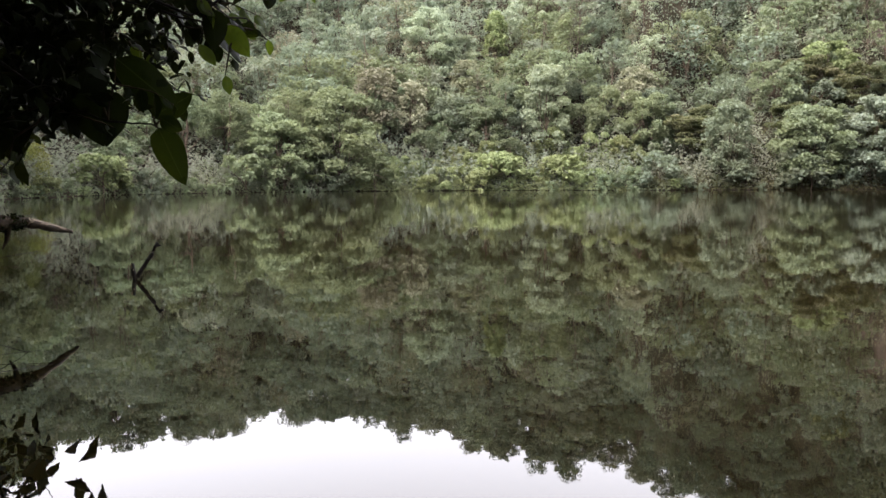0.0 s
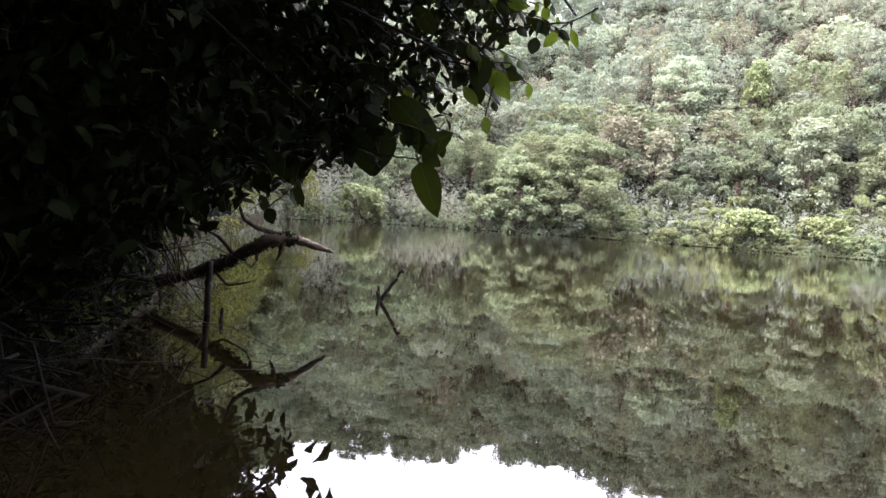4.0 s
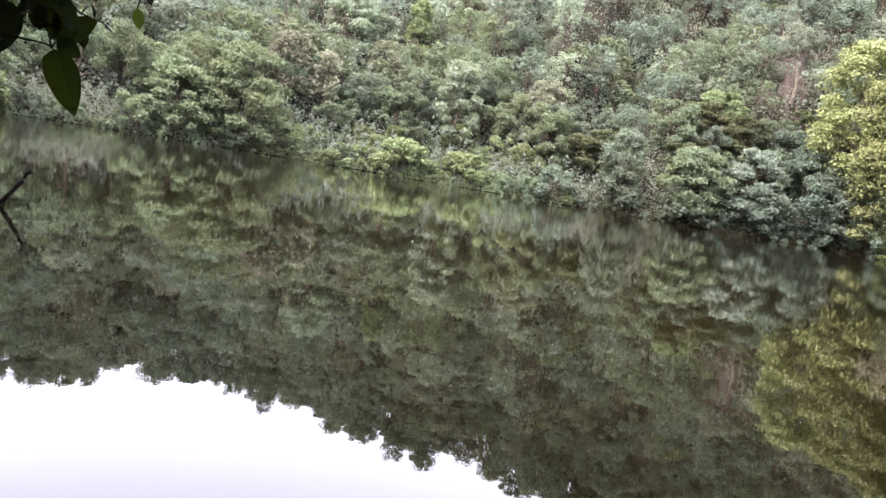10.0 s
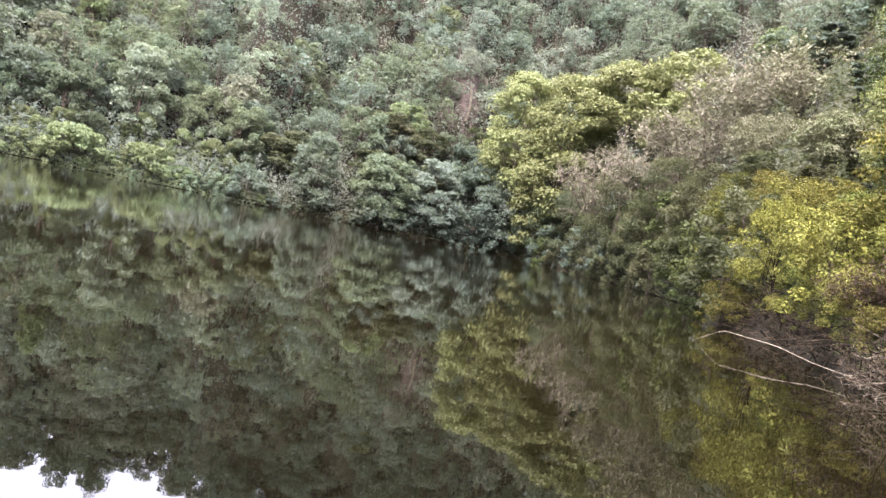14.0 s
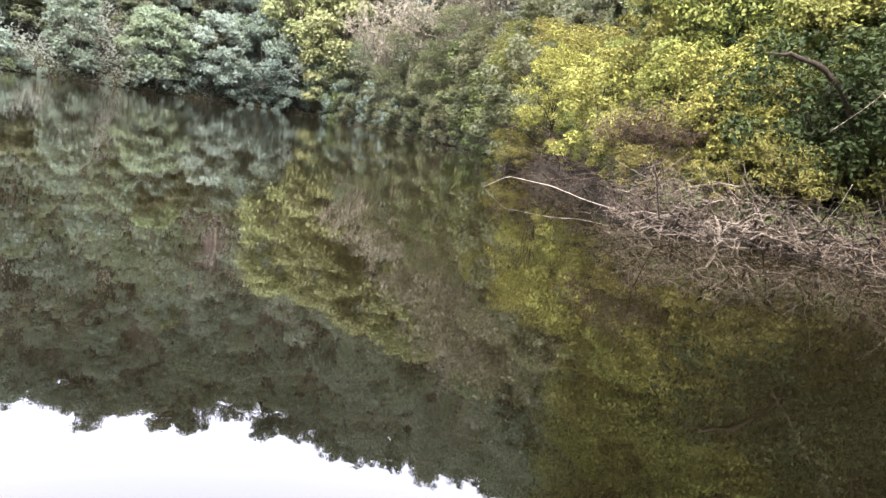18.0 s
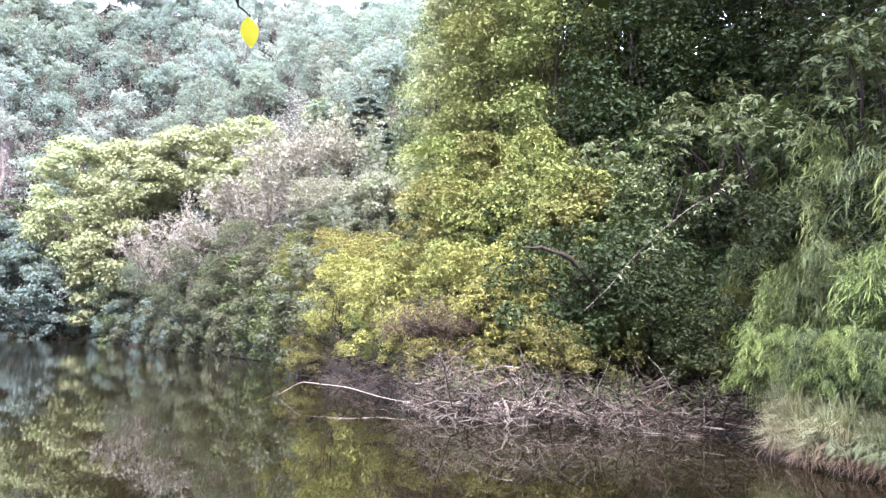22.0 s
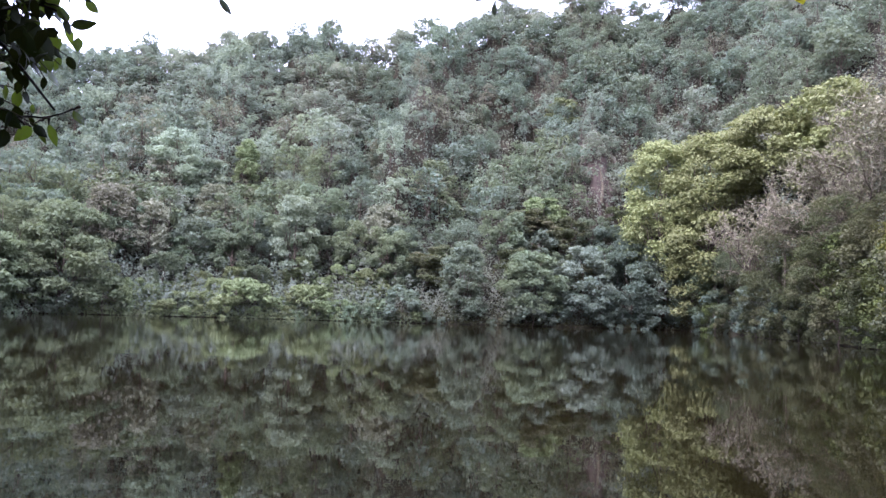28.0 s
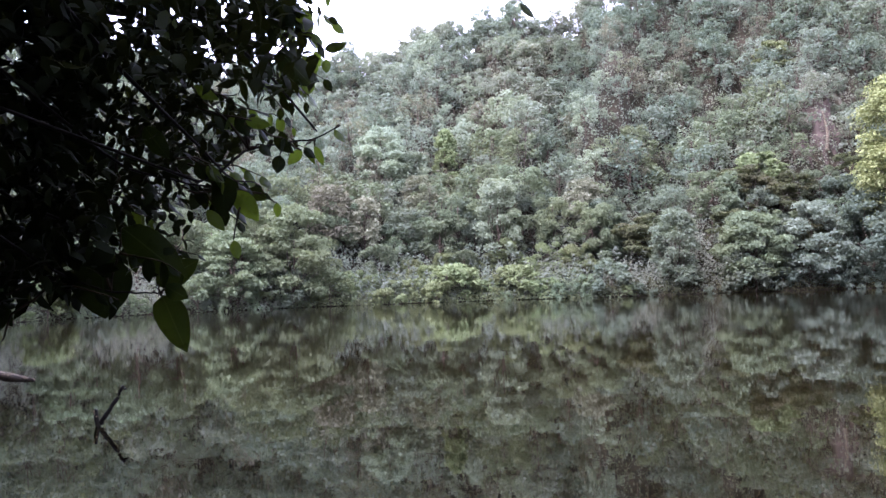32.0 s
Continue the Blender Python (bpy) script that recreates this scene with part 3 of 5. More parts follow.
for gx in np.arange(-110, 125, step):
    for gy in np.arange(-10, 135, step):
        x, y = gx + rng.uniform(-1.2, 1.2), gy + rng.uniform(-1.2, 1.2)
        h, r = math.degrees(math.atan2(x, y)), math.hypot(x, y)
        s, far = shore(h), float(np.interp(h, FAR_AT, FAR))
        if not (-44 < h < 70) or h < -31 and r < 48 or 41 < h < 53 and r < 82 or r < s + 1.5 or r > far + 5 or h >= 53 and r < np.interp(h, [53, 58, 62, 70], [66, 62, 42, 36]):
            continue
        if 29.3 < h < 31.7 and 7.0 < math.degrees(math.atan2(float(land(h, r)) + 1, r)) < 11.5:
            continue
        if r < s + 9:
            if abs(h - 22.4) > 0.7 and rng.random() < (0.9 if 14 < h < 41 else 0.6):
                shore_sites.append((h, r))
            continue
        if r > far + 2 and rng.random() < 0.15:
            continue
        odds = rng.random()
        up = math.degrees(math.atan2(float(land(h, r)) + 2.5, r))
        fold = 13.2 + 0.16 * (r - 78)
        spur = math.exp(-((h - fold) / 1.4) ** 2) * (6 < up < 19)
        gully_shade = math.exp(-((h - fold + 3.2) / 1.4) ** 2) * (7 < up < 19)
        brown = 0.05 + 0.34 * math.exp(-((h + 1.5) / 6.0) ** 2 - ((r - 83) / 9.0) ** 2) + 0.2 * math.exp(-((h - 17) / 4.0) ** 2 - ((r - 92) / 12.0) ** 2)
        # tone carries shade: darker in gullies and upper left; right side darker too
        tone = 0.56 + 0.10 * math.sin(x * 0.16 + 1.0 + 0.9 * math.sin(y * 0.11)) + 0.10 * math.cos(y * 0.19 + x * 0.07) + rng.normal() * 0.10 + 0.28 * spur - 0.3 * gully_shade - 0.22 * (h < -9) * (up > 8.5) - 0.17 * min(1, max(0, (h - 13) / 8))
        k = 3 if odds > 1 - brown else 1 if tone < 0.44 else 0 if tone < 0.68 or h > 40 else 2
        if spur > 0.45:
            k = 2
        elif k in (0, 2) and r < s + rng.uniform(10, 26) and h < 30:
            k = 4
        (lv, lf), (sv, sf) = pools[k][rng.integers(6)]
        sc = rng.choice([0.5, 0.65, 0.8, 0.95, 1.1, 1.35]) * (0.7 if spur > 0.4 else 1.0) if r < far - 10 else rng.uniform(0.85, 1.1)
        a = rng.random() * 2 * np.pi
        turn = np.array([[np.cos(a), -np.sin(a), 0], [np.sin(a), np.cos(a), 0], [0, 0, 1]]) * (sc * np.array([1.05, 1.05, rng.uniform(0.85, 1.2)]))[:, None]
        base = np.array([x, y, float(land(h, r))])
        woods[k].append(((lv @ turn.T + base, lf), (sv @ turn.T + base, sf)))
        if abs(r - far) < 4.5:
            off = np.array([rng.uniform(-1.3, 1.3), rng.uniform(-1.3, 1.3), 0.0])
            woods[k].append((((lv * [-1, 1, 0.95]) @ turn.T + base + off, lf), (sv @ turn.T + base + off, sf)))
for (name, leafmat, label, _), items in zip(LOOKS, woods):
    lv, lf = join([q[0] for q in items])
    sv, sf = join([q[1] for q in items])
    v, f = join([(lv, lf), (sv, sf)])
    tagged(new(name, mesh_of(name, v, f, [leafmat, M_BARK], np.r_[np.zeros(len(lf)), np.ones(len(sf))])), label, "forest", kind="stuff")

# trees that line the far shore, one by one
FAR_KINDS = [
    tree_thing("shore_tree", 11, M_GREEN, M_BARK, "fresh green broadleaf tree on the far shore", "tree", "trees along the far shore", radius=2.7, height=5.8, lobes=30, count=5400, leaf=0.19, far=True, puff=(0.15, 0.3), trunk=0.022, flat=0.75, low=0.03, soft=0.9),
    tree_thing("shore_tree", 12, M_GREEN, M_BARK, "pale green bushy tree at the far waterline", "tree", "trees along the far shore", radius=2.4, height=4.6, lobes=28, count=5400, leaf=0.18, far=True, puff=(0.16, 0.3), trunk=0.022, flat=0.75, low=0.02, soft=0.9),
    tree_thing("shore_tree", 13, M_DEEP, M_BARK, "dark green spreading tree on the far shore", "tree", "trees along the far shore", radius=2.8, height=5.2, lobes=32, count=5400, leaf=0.19, far=True, puff=(0.15, 0.3), trunk=0.022, flat=0.75, low=0.02, soft=0.9),
    tree_thing("shore_tree", 14, M_LIME, M_BARK, "yellow-green shrubby tree at the far waterline", "tree", "trees along the far shore", radius=2.2, height=3.4, lobes=26, count=4800, leaf=0.16, far=True, puff=(0.16, 0.3), trunk=0.018, flat=0.75, low=0.02, soft=0.9),
    tree_thing("shore_tree", 15, M_GREEN, M_BARK, "tall green tree above the far shore", "tree", "trees along the far shore", radius=2.9, height=8.4, lobes=34, count=5400, leaf=0.19, far=True, puff=(0.16, 0.28), trunk=0.022, flat=0.75, low=0.05, soft=0.9),
    tree_thing("shore_tree", 21, M_OLIVE, M_BARK, "olive tree with flat tiers of leaves on the far shore", "tree", "trees along the far shore", radius=2.8, height=5.6, lobes=34, count=5400, leaf=0.18, far=True, puff=(0.15, 0.3), trunk=0.02, flat=0.38, low=0.02, soft=0.6),
]
for h, r in shore_sites:
    front = r - shore(h) < 4.2
    w = random.random()
    if -9 < h < 15 and front:
        k = 3 if w < 0.7 else 1
    elif 16 < h < 42:
        k = 5 if w < 0.55 else 2 if w < 0.75 else 0 if w < 0.9 else 1
    else:
        k = 0 if w < 0.35 else 1 if w < 0.55 else 2 if w < 0.8 else 4
    put(FAR_KINDS[k], h, r, random.uniform(0.7, 1.15) * (0.8 if front else 1.0))
BUSHES = [tree_thing("shore_bush", 61 + k, m, M_BARK, lab, "bush", "bushes along the far shore", radius=2.4, height=4.2, lobes=24, count=1500, leaf=0.3, flat=0.75, low=0.02, trunk=0.018, puff=(0.16, 0.3), far=True, soft=0.9)
          for k, (m, lab) in enumerate(((M_GREEN, "green bush hanging over the far waterline"), (M_PALE, "pale green bush at the far waterline"), (M_DEEP, "dark green bush at the far waterline"), (M_LIME, "yellow-green bush at the far waterline")))]
# low bushes that hang over the far waterline
h = -34.0
while h < 43:
    h += math.degrees(random.uniform(0.7, 1.6) / float(shore(h)))
    put(BUSHES[3 if random.random() < (0.6 if -9 < h < 13 else 0.4 if h < -21 else 0.08) else 2 if h > 15 else random.choice((0, 0, 2))], h, float(shore(h)) + random.uniform(-0.3, 0.7), random.choice((0.25, 0.3, 0.36, 0.45, 0.6, 0.9)), lift=-0.3)
for q in range(80):
    h = random.uniform(-10, 14)
    put(BUSHES[3 if random.random() < 0.75 else 0], h, float(shore(h)) + random.uniform(0.2, 5.0), random.uniform(0.22, 0.5), lift=-0.15)
# dark trees that close the shore beyond the log
COVE = [tree_thing("cove_tree", 66 + k, m, M_BARK, lab, "tree", "trees round the shaded cove", radius=2.4, height=4.4, lobes=34, count=5200, leaf=0.12, flat=0.75, low=0.02, trunk=0.016, puff=(0.16, 0.3), soft=0.8)
        for k, (m, lab) in enumerate(((M_BANK, "dark green tree over the shaded cove"), (M_SHRUB, "yellow-green tree over the shaded cove")))]
for h in np.arange(-40.5, -31.0, 0.9):
    for d in (1.0, 3.5, 7.0, 12.0):
        if float(shore(h)) + d > 13:
            put(COVE[0 if random.random() < 0.6 else 1], h + random.uniform(-0.4, 0.4), float(shore(h)) + d, random.uniform(0.6, 1.0), lift=-0.2)
# trees that stand out of the woods by their size or shape
for k, (name, mat, label, h, top, low, half, count, lobes, flat) in enumerate((
        ("broad_tree", M_GREEN, "broad rounded tree standing at the far waterline", -9.2, 7.2, 0.0, 3.1, 12000, 60, 0.5),
        ("broad_tree", M_GREEN, "lower rounded tree beside the broad one on the far shore", -14.0, 5.0, 0.0, 2.6, 8000, 50, 0.5),
        ("pale_tree", M_PALE, "tall pale round-topped tree rising from the shore woods", 6.9, 8.9, 2.6, 1.7, 6000, 40, 0.6),
        ("domed_tree", M_PALE, "large domed tree with a pale crown on the hillside", -2.2, 12.9, 7.4, 2.2, 7000, 46, 0.5),
        ("domed_tree", M_PALE, "domed tree leaning beside the large pale one", 0.2, 11.0, 7.2, 1.5, 4200, 34, 0.55),
        ("conical_tree", M_LIME, "slim pale conical tree on the hillside", 2.9, 12.6, 8.6, 1.0, 4200, 30, 0.8),
        ("lime_tree", M_LIME, "tree with a lime-coloured crown above the shore woods", 26.4, 9.2, 7.0, 1.9, 4000, 30, 0.45),
        ("lime_tree", M_LIME, "small lime-coloured crown high on the hillside", 27.8, 16.8, 14.8, 1.4, 2200, 22, 0.5),
        ("brown_tree", M_BROWN, "half-bare brownish tree on the lower hillside", -6.4, 8.6, 4.2, 1.9, 4200, 40, 0.9),
        ("brown_tree", M_BROWN, "thin brown tree among the lower hillside woods", -3.7, 7.6, 3.4, 1.6, 3400, 36, 0.9),
        ("brown_tree", M_BROWN, "brownish twiggy tree on the hillside", 0.7, 9.2, 5.6, 1.3, 3000, 30, 0.9),
        ("brown_tree", M_BROWN, "brown-leaved tree at the foot of the pale spur", 13.6, 8.4, 5.2, 1.5, 3000, 30, 0.9),
        ("shore_clump", M_FAR_HAZED, "haze-paled grey-green trees at the water beside the point", 35.6, 6.0, -0.4, 2.2, 7000, 46, 0.5),
        ("shore_clump", M_GREEN, "green trees at the water under the yellow ones", 38.0, 5.4, -0.4, 1.8, 6000, 40, 0.5),
        ("shore_clump", M_DEEP, "dark tall clump of trees at the far waterline", 20.3, 5.6, 0.0, 1.7, 6000, 40, 0.7),
        ("tiered_tree", M_GREEN, "grey-green tree with flat tiers over the far waterline", 25.6, 5.0, 0.2, 2.6, 9000, 60, 0.5),
        ("tiered_tree", M_FAR_HAZED, "haze-paled grey-green tiered tree on the far shore", 29.6, 5.4, 0.2, 2.4, 9000, 60, 0.5),
        ("tiered_tree", M_DEEP, "dark tiered tree at the foot of the red rock", 33.2, 5.6, 0.2, 2.4, 9000, 60, 0.5))):
    dome_tree(name, 500 + k, mat, M_BARK, label, h, top, low, half, int(count * 1.5), 0.22, lobes=int(lobes * 1.6), flat=flat, skirt=0.85, soft=0.75)
for k in range(2):
    BROWN = dome_tree("brown_bush", 540 + k, M_BROWN, M_BARK, "small brown withered bush at the far waterline", (-7.4, -25.0)[k], 1.6, -0.4, 1.2, 1500, 0.18, r=float(shore((-7.4, -25.0)[k])) + 0.6, lobes=20, category="bush")
for root in FAR_KINDS + BUSHES + COVE:
    erase(root)

# ---- undergrowth that hides the soil of the hill and of the near bank ----
def undergrowth(name, mat, label, seed, count, h0, h1, reach, leaf, high, gap=0.05, chips=False):
    rng = np.random.default_rng(seed)
    h = rng.uniform(h0, h1, count)
    h = h[np.minimum((h - h0), (h1 - h)) > 2.2 * rng.random(count) ** 1.5]
    count = len(h)
    s = shore(h)
    far = np.interp(h, FAR_AT, FAR)
    r = s + np.minimum(reach, far - s) * rng.random(count) ** 1.4 + gap
    a = np.radians(h)
    lump = 0.55 + 0.45 * np.sin(r * 1.7 + h * 2.1) * np.cos(h * 3.3 - r * 0.6)
    p = np.stack([r * np.sin(a), r * np.cos(a), np.maximum(land(h, r), 0.02) + high * lump * np.where(rng.random(count) < 0.35, 0.25, 1.0) * np.sqrt(rng.random(count))], 1)
    out = np.stack([-np.sin(a), -np.cos(a), np.zeros(count)], 1)
    nrm = unit(out * 0.5 + [0, 0, 0.7] + 0.5 * rng.normal(size=(count, 3)))
    v, f = (chip_cloud if chips else leaf_cloud)(rng, p, nrm, leaf * rng.uniform(0.6, 1.3, count), 0.5)
    tagged(new(name, mesh_of(name, v, f, mat)), label, "undergrowth", kind="stuff")


undergrowth("hill_undergrowth", M_FAR_HAZED, "low haze-paled undergrowth between the hillside trees", 21, 220000, -40, 52.4, 60, 0.2, 3.4, 0.05, True)
undergrowth("slope_undergrowth", M_OLIVE, "olive undergrowth between the trees of the steep slope", 35, 60000, 50, 72, 60, 0.2, 2.2, 12, True)
undergrowth("waterline_undergrowth", M_LIME, "yellow-green herbs and ferns along the far waterline", 22, 16000, -10, 14, 5, 0.15, 1.0, -0.3, True)
undergrowth("shore_undergrowth", M_GREEN, "green herbs hanging over the far waterline", 27, 18000, -34, 18, 5, 0.15, 0.9, -0.3, True)
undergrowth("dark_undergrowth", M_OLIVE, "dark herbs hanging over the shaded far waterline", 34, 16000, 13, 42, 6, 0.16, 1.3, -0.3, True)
undergrowth("rise_undergrowth", M_OLIVE, "olive bushes covering the rise of the point", 36, 60000, 38, 60, 26, 0.14, 1.6, 2.0)
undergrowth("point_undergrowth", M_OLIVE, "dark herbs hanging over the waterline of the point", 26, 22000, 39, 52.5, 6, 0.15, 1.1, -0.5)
undergrowth("bush_undergrowth", M_SHRUB, "green herbs under the yellow shrubs", 29, 22000, 51.2, 66, 5, 0.08, 0.8, 1.3)
undergrowth("fern_undergrowth", M_BANK, "dark green ferns and grasses at the foot of the bamboo", 30, 16000, 88.4, 101, 1.8, 0.06, 0.25, 0.3)
undergrowth("bank_undergrowth", M_BANK, "dark green creepers covering the steep near bank", 23, 52000, 52.7, 104, 20, 0.12, 0.8, 1.3)
undergrowth("edge_undergrowth", M_BANK, "dark herbs between the driftwood and the shrubs", 28, 26000, 60, 101, 2.6, 0.09, 0.5, 0.3)
undergrowth("landing_undergrowth", M_NEAR_SHADED, "low creepers on the landing bank, shade put into their colour", 24, 14000, 112, 180, 8, 0.14, 0.4)
undergrowth("side_undergrowth", M_NEAR_SHADED, "low creepers under the overhanging tree, blackened for shade", 25, 26000, -180, -42, 9, 0.14, 0.5)

undergrowth("cove_undergrowth", M_BANK, "dark creepers over the banks of the shaded cove", 32, 26000, -50, -33, 22, 0.13, 1.6, -0.1)
undergrowth("log_undergrowth", M_NEAR_SHADED, "creepers at the foot of the fallen log, blackened for shade", 33, 16000, -56, -38, 5, 0.1, 1.3, -0.15)


# ---- promontory with the yellow tree and the half-bare brown trees ----
def bare_tree(name, seed, label, height, radius, mat, leafmat, count, leaf, group="half-bare trees on the point", boughs=18, sprays=20, wood=0.014):
    rng = np.random.default_rng(seed)
    stems, tips = [], []
    root = thing(name, (0, 0, -50), label, "tree", group)
    crotch = np.array([0, 0, 0.22 * height])
    part("trunk", mesh_of("trunk", *tube(bend(rng, (0, 0, -0.4), crotch, 4, 0.04), np.linspace(1.5, 1.1, 4) * wood * height, 6), M_BARK), root)
    for q in range(boughs):
        a = (q + rng.random()) / boughs * 2 * np.pi
        out = radius * (0.25 + 0.7 * np.sqrt(rng.random()))
        end = np.array([np.cos(a) * out, np.sin(a) * out, height * (1.0 - 0.42 * (out / radius) ** 2) * rng.uniform(0.82, 1)])
        line = bend(rng, crotch * rng.uniform(0.45, 1), end, 8, 0.07, -0.05)
        part("bough", mesh_of("bough", *tube(line, np.linspace(0.5, 0.1, 8) * wood * height, 4), M_BARK), root)
        for w in range(sprays):
            p = line[rng.integers(3, 8)]
            d = unit(rng.normal(size=3) + [0, 0, 0.35]) * rng.uniform(0.5, 1.4) * radius * 0.26
            twig = bend(rng, p, p + d, 4, 0.1)
            stems.append(tube(twig, np.array([0.9, 0.6, 0.45, 0.2]) * 0.0036 * height, 3))
            tips.append(twig[1:])
            for w2 in range(3):
                d2 = d * 0.4 + rng.normal(size=3) * 0.045 * radius
                q0 = twig[rng.integers(1, 4)]
                stems.append(tube(np.array([q0, q0 + d2 * 0.5, q0 + d2]), np.array([0.5, 0.35, 0.2]) * 0.0034 * height, 3))
                tips.append(np.array([q0 + d2 * 0.5, q0 + d2]))
    part("twig_spray", mesh_of("twig_spray", *join(stems), mat), root)
    tips = np.concatenate(tips)
    at = tips[(rng.random(count) ** 1.6 * len(tips)).astype(int)] + rng.normal(size=(count, 3)) * 0.03 * radius
    v, f = leaf_cloud(rng, at, unit(rng.normal(size=(count, 3)) + [0, 0, 0.5]), leaf * rng.uniform(0.6, 1.3, count))
    part("crown", mesh_of("crown", v, f, leafmat), root)
    return root


POINT = [
    tree_thing("point_tree", 31, M_OLIVE, M_BARK, "olive green bushy tree on the wooded point", "tree", "trees on the wooded point", radius=2.6, height=5.0, lobes=34, count=6000, puff=(0.14, 0.28), soft=0.7, leaf=0.16, flat=0.8, low=0.02, trunk=0.02, far=True),
    tree_thing("point_tree", 32, M_OLIVE, M_BARK, "olive green bush overhanging the water of the point", "tree", "trees on the wooded point", radius=2.4, height=4.0, lobes=34, count=6000, puff=(0.14, 0.28), soft=0.7, leaf=0.16, flat=0.8, low=0.02, trunk=0.02, far=True),
    tree_thing("point_tree", 33, M_BANK, M_BARK, "glossy green tree on the wooded point", "tree", "trees on the wooded point", radius=2.5, height=5.5, lobes=34, count=6000, puff=(0.14, 0.28), soft=0.7, leaf=0.16, flat=0.8, low=0.02, trunk=0.02, far=True),
]
random.seed(7)
for h in np.arange(37.6, 53.5, 0.9):
    for k, d in enumerate((0.0, 3.2)):
        r = float(shore(h)) + d + random.uniform(-0.5, 0.5)
        put(POINT[random.randrange(3)], h + random.uniform(-0.3, 0.3), r, random.uniform(0.65, 1.0) * (0.7 if k == 0 else 1.0))
YELLOW_P, OLIVE_P = "yellow trees on the point", "trees on the wooded point"
for k, (mat, label, h, r, top, low, half, count, lobes) in enumerate((
        (M_YELLOW, "yellow-green tree with a low rounded crown on the point", 35.4, 79, 13.6, 3.0, 3.0, 24000, 130),
        (M_YELLOW, "large yellow-green tree with tiered clumps on the point", 39.2, 76, 13.9, 3.0, 3.8, 32000, 160),
        (M_YELLOW, "large yellow-green tree with a domed crown on the point", 43.2, 72, 15.3, 5.0, 4.0, 32000, 160),
        (M_YELLOW, "domed yellow-green tree behind the half-bare trees", 47.2, 70, 16.8, 8.0, 3.8, 26000, 130),
        (M_LIME, "small pale yellow crown above the half-bare trees", 53.0, 76, 18.9, 14.5, 2.0, 8000, 50),
        (M_YELLOW, "yellow-green tree at the foot of the domed ones", 37.8, 74, 8.6, 0.0, 2.4, 15000, 90))):
    dome_tree("yellow_tree", 560 + k, mat, M_BARK, label, h, top, low, half, count, 0.23, r=r, group=YELLOW_P, lobes=lobes, puff=(0.15, 0.27), flat=0.5, soft=0.45, skirt=0.8)
for k, (mat, label, h, d, top, low, half, count) in enumerate((
        (M_GREEN, "grey-green bush over the water beside the point", 38.4, 1.0, 5.0, -0.8, 2.0, 12000),
        (M_GREEN, "green leafy tree at the tip of the point", 40.9, 1.5, 6.2, -0.8, 2.2, 13500),
        (M_OLIVE, "olive green tree overhanging the water of the point", 44.0, 1.5, 8.0, -1.0, 2.6, 18000),
        (M_OLIVE, "dark olive tree with drooping skirts on the point", 47.2, 2.0, 9.2, -1.0, 2.6, 19500),
        (M_OLIVE, "rounded olive tree leaning over the water of the point", 50.2, 2.0, 9.0, -1.2, 2.4, 18000),
        (M_OLIVE, "olive bush low over the water of the point", 45.6, 0.3, 4.6, -1.2, 1.8, 12000),
        (M_BANK, "dark bush low over the water of the point", 49.0, 0.4, 4.6, -1.2, 1.7, 12000),
        (M_TANLEAF, "brownish half-withered tree among the half-bare ones", 53.6, 18.0, 13.0, 5.0, 3.6, 12000),
        (M_TANLEAF, "tan withered tree against the slope", 57.8, 22.0, 13.6, 6.0, 3.0, 10000),
        (M_OLIVE, "olive tree behind the yellow shrubs", 53.6, 14.0, 10.5, 2.0, 2.4, 13500),
        (M_OLIVE, "olive tree between the half-bare trees and the slope", 57.2, 10.0, 10.0, 5.0, 2.2, 13500))):
    dome_tree("point_tree", 580 + k, mat, M_BARK, label, h, top, low, half, count, 0.125, r=float(shore(h)) + d, far=False, group=OLIVE_P, lobes=70, puff=(0.14, 0.28), flat=0.6, soft=0.6, skirt=0.85)
for k, (label, h, r, top, half, count) in enumerate((
        ("half-bare brown tree with fine tan twigs on the point", 51.4, 56, 17.4, 5.2, 8280),
        ("half-bare brown tree with a spreading fan of boughs", 56.0, 54, 16.0, 4.4, 6480),
        ("half-bare tree with pale twigs beside the slope", 58.8, 46, 14.2, 3.4, 5200),
        ("half-bare tree with a broad crown of tan twigs", 54.0, 52, 15.8, 5.6, 7000),
        ("half-bare tan tree in front of the yellow crowns", 48.6, 55, 14.2, 4.6, 6000),
        ("low half-bare tree with pinkish twigs on the point", 46.0, 57, 11.6, 4.4, 5760),
        ("thin half-bare tree under the yellow trees", 42.0, 66, 9.8, 3.4, 2000))):
    base = place(h, r)
    tree_ = bare_tree("bare_tree", 41 + k, label, 1.2 + r * math.tan(radians(top)) - base.z, r * math.tan(radians(half)), M_TAN, M_TANLEAF, int(count * 0.6), 0.27)
    tree_.matrix_basis = Matrix.Translation(base)
for k, (h, r, top, low, half) in enumerate(((57.6, 60, 22.0, 14.0, 1.7), (56.2, 64, 19.5, 13.5, 1.5), (58.6, 52, 17.5, 10.0, 1.6))):
    dome_tree("tiered_tree", 600 + k, M_DEEP, M_BARK, "dark green tree with flat feathery tiers behind the point", h, top, low, half, 6000, 0.17, r=r, group="tiered trees behind the point", lobes=34, flat=0.22, puff=(0.3, 0.5), soft=0.35)

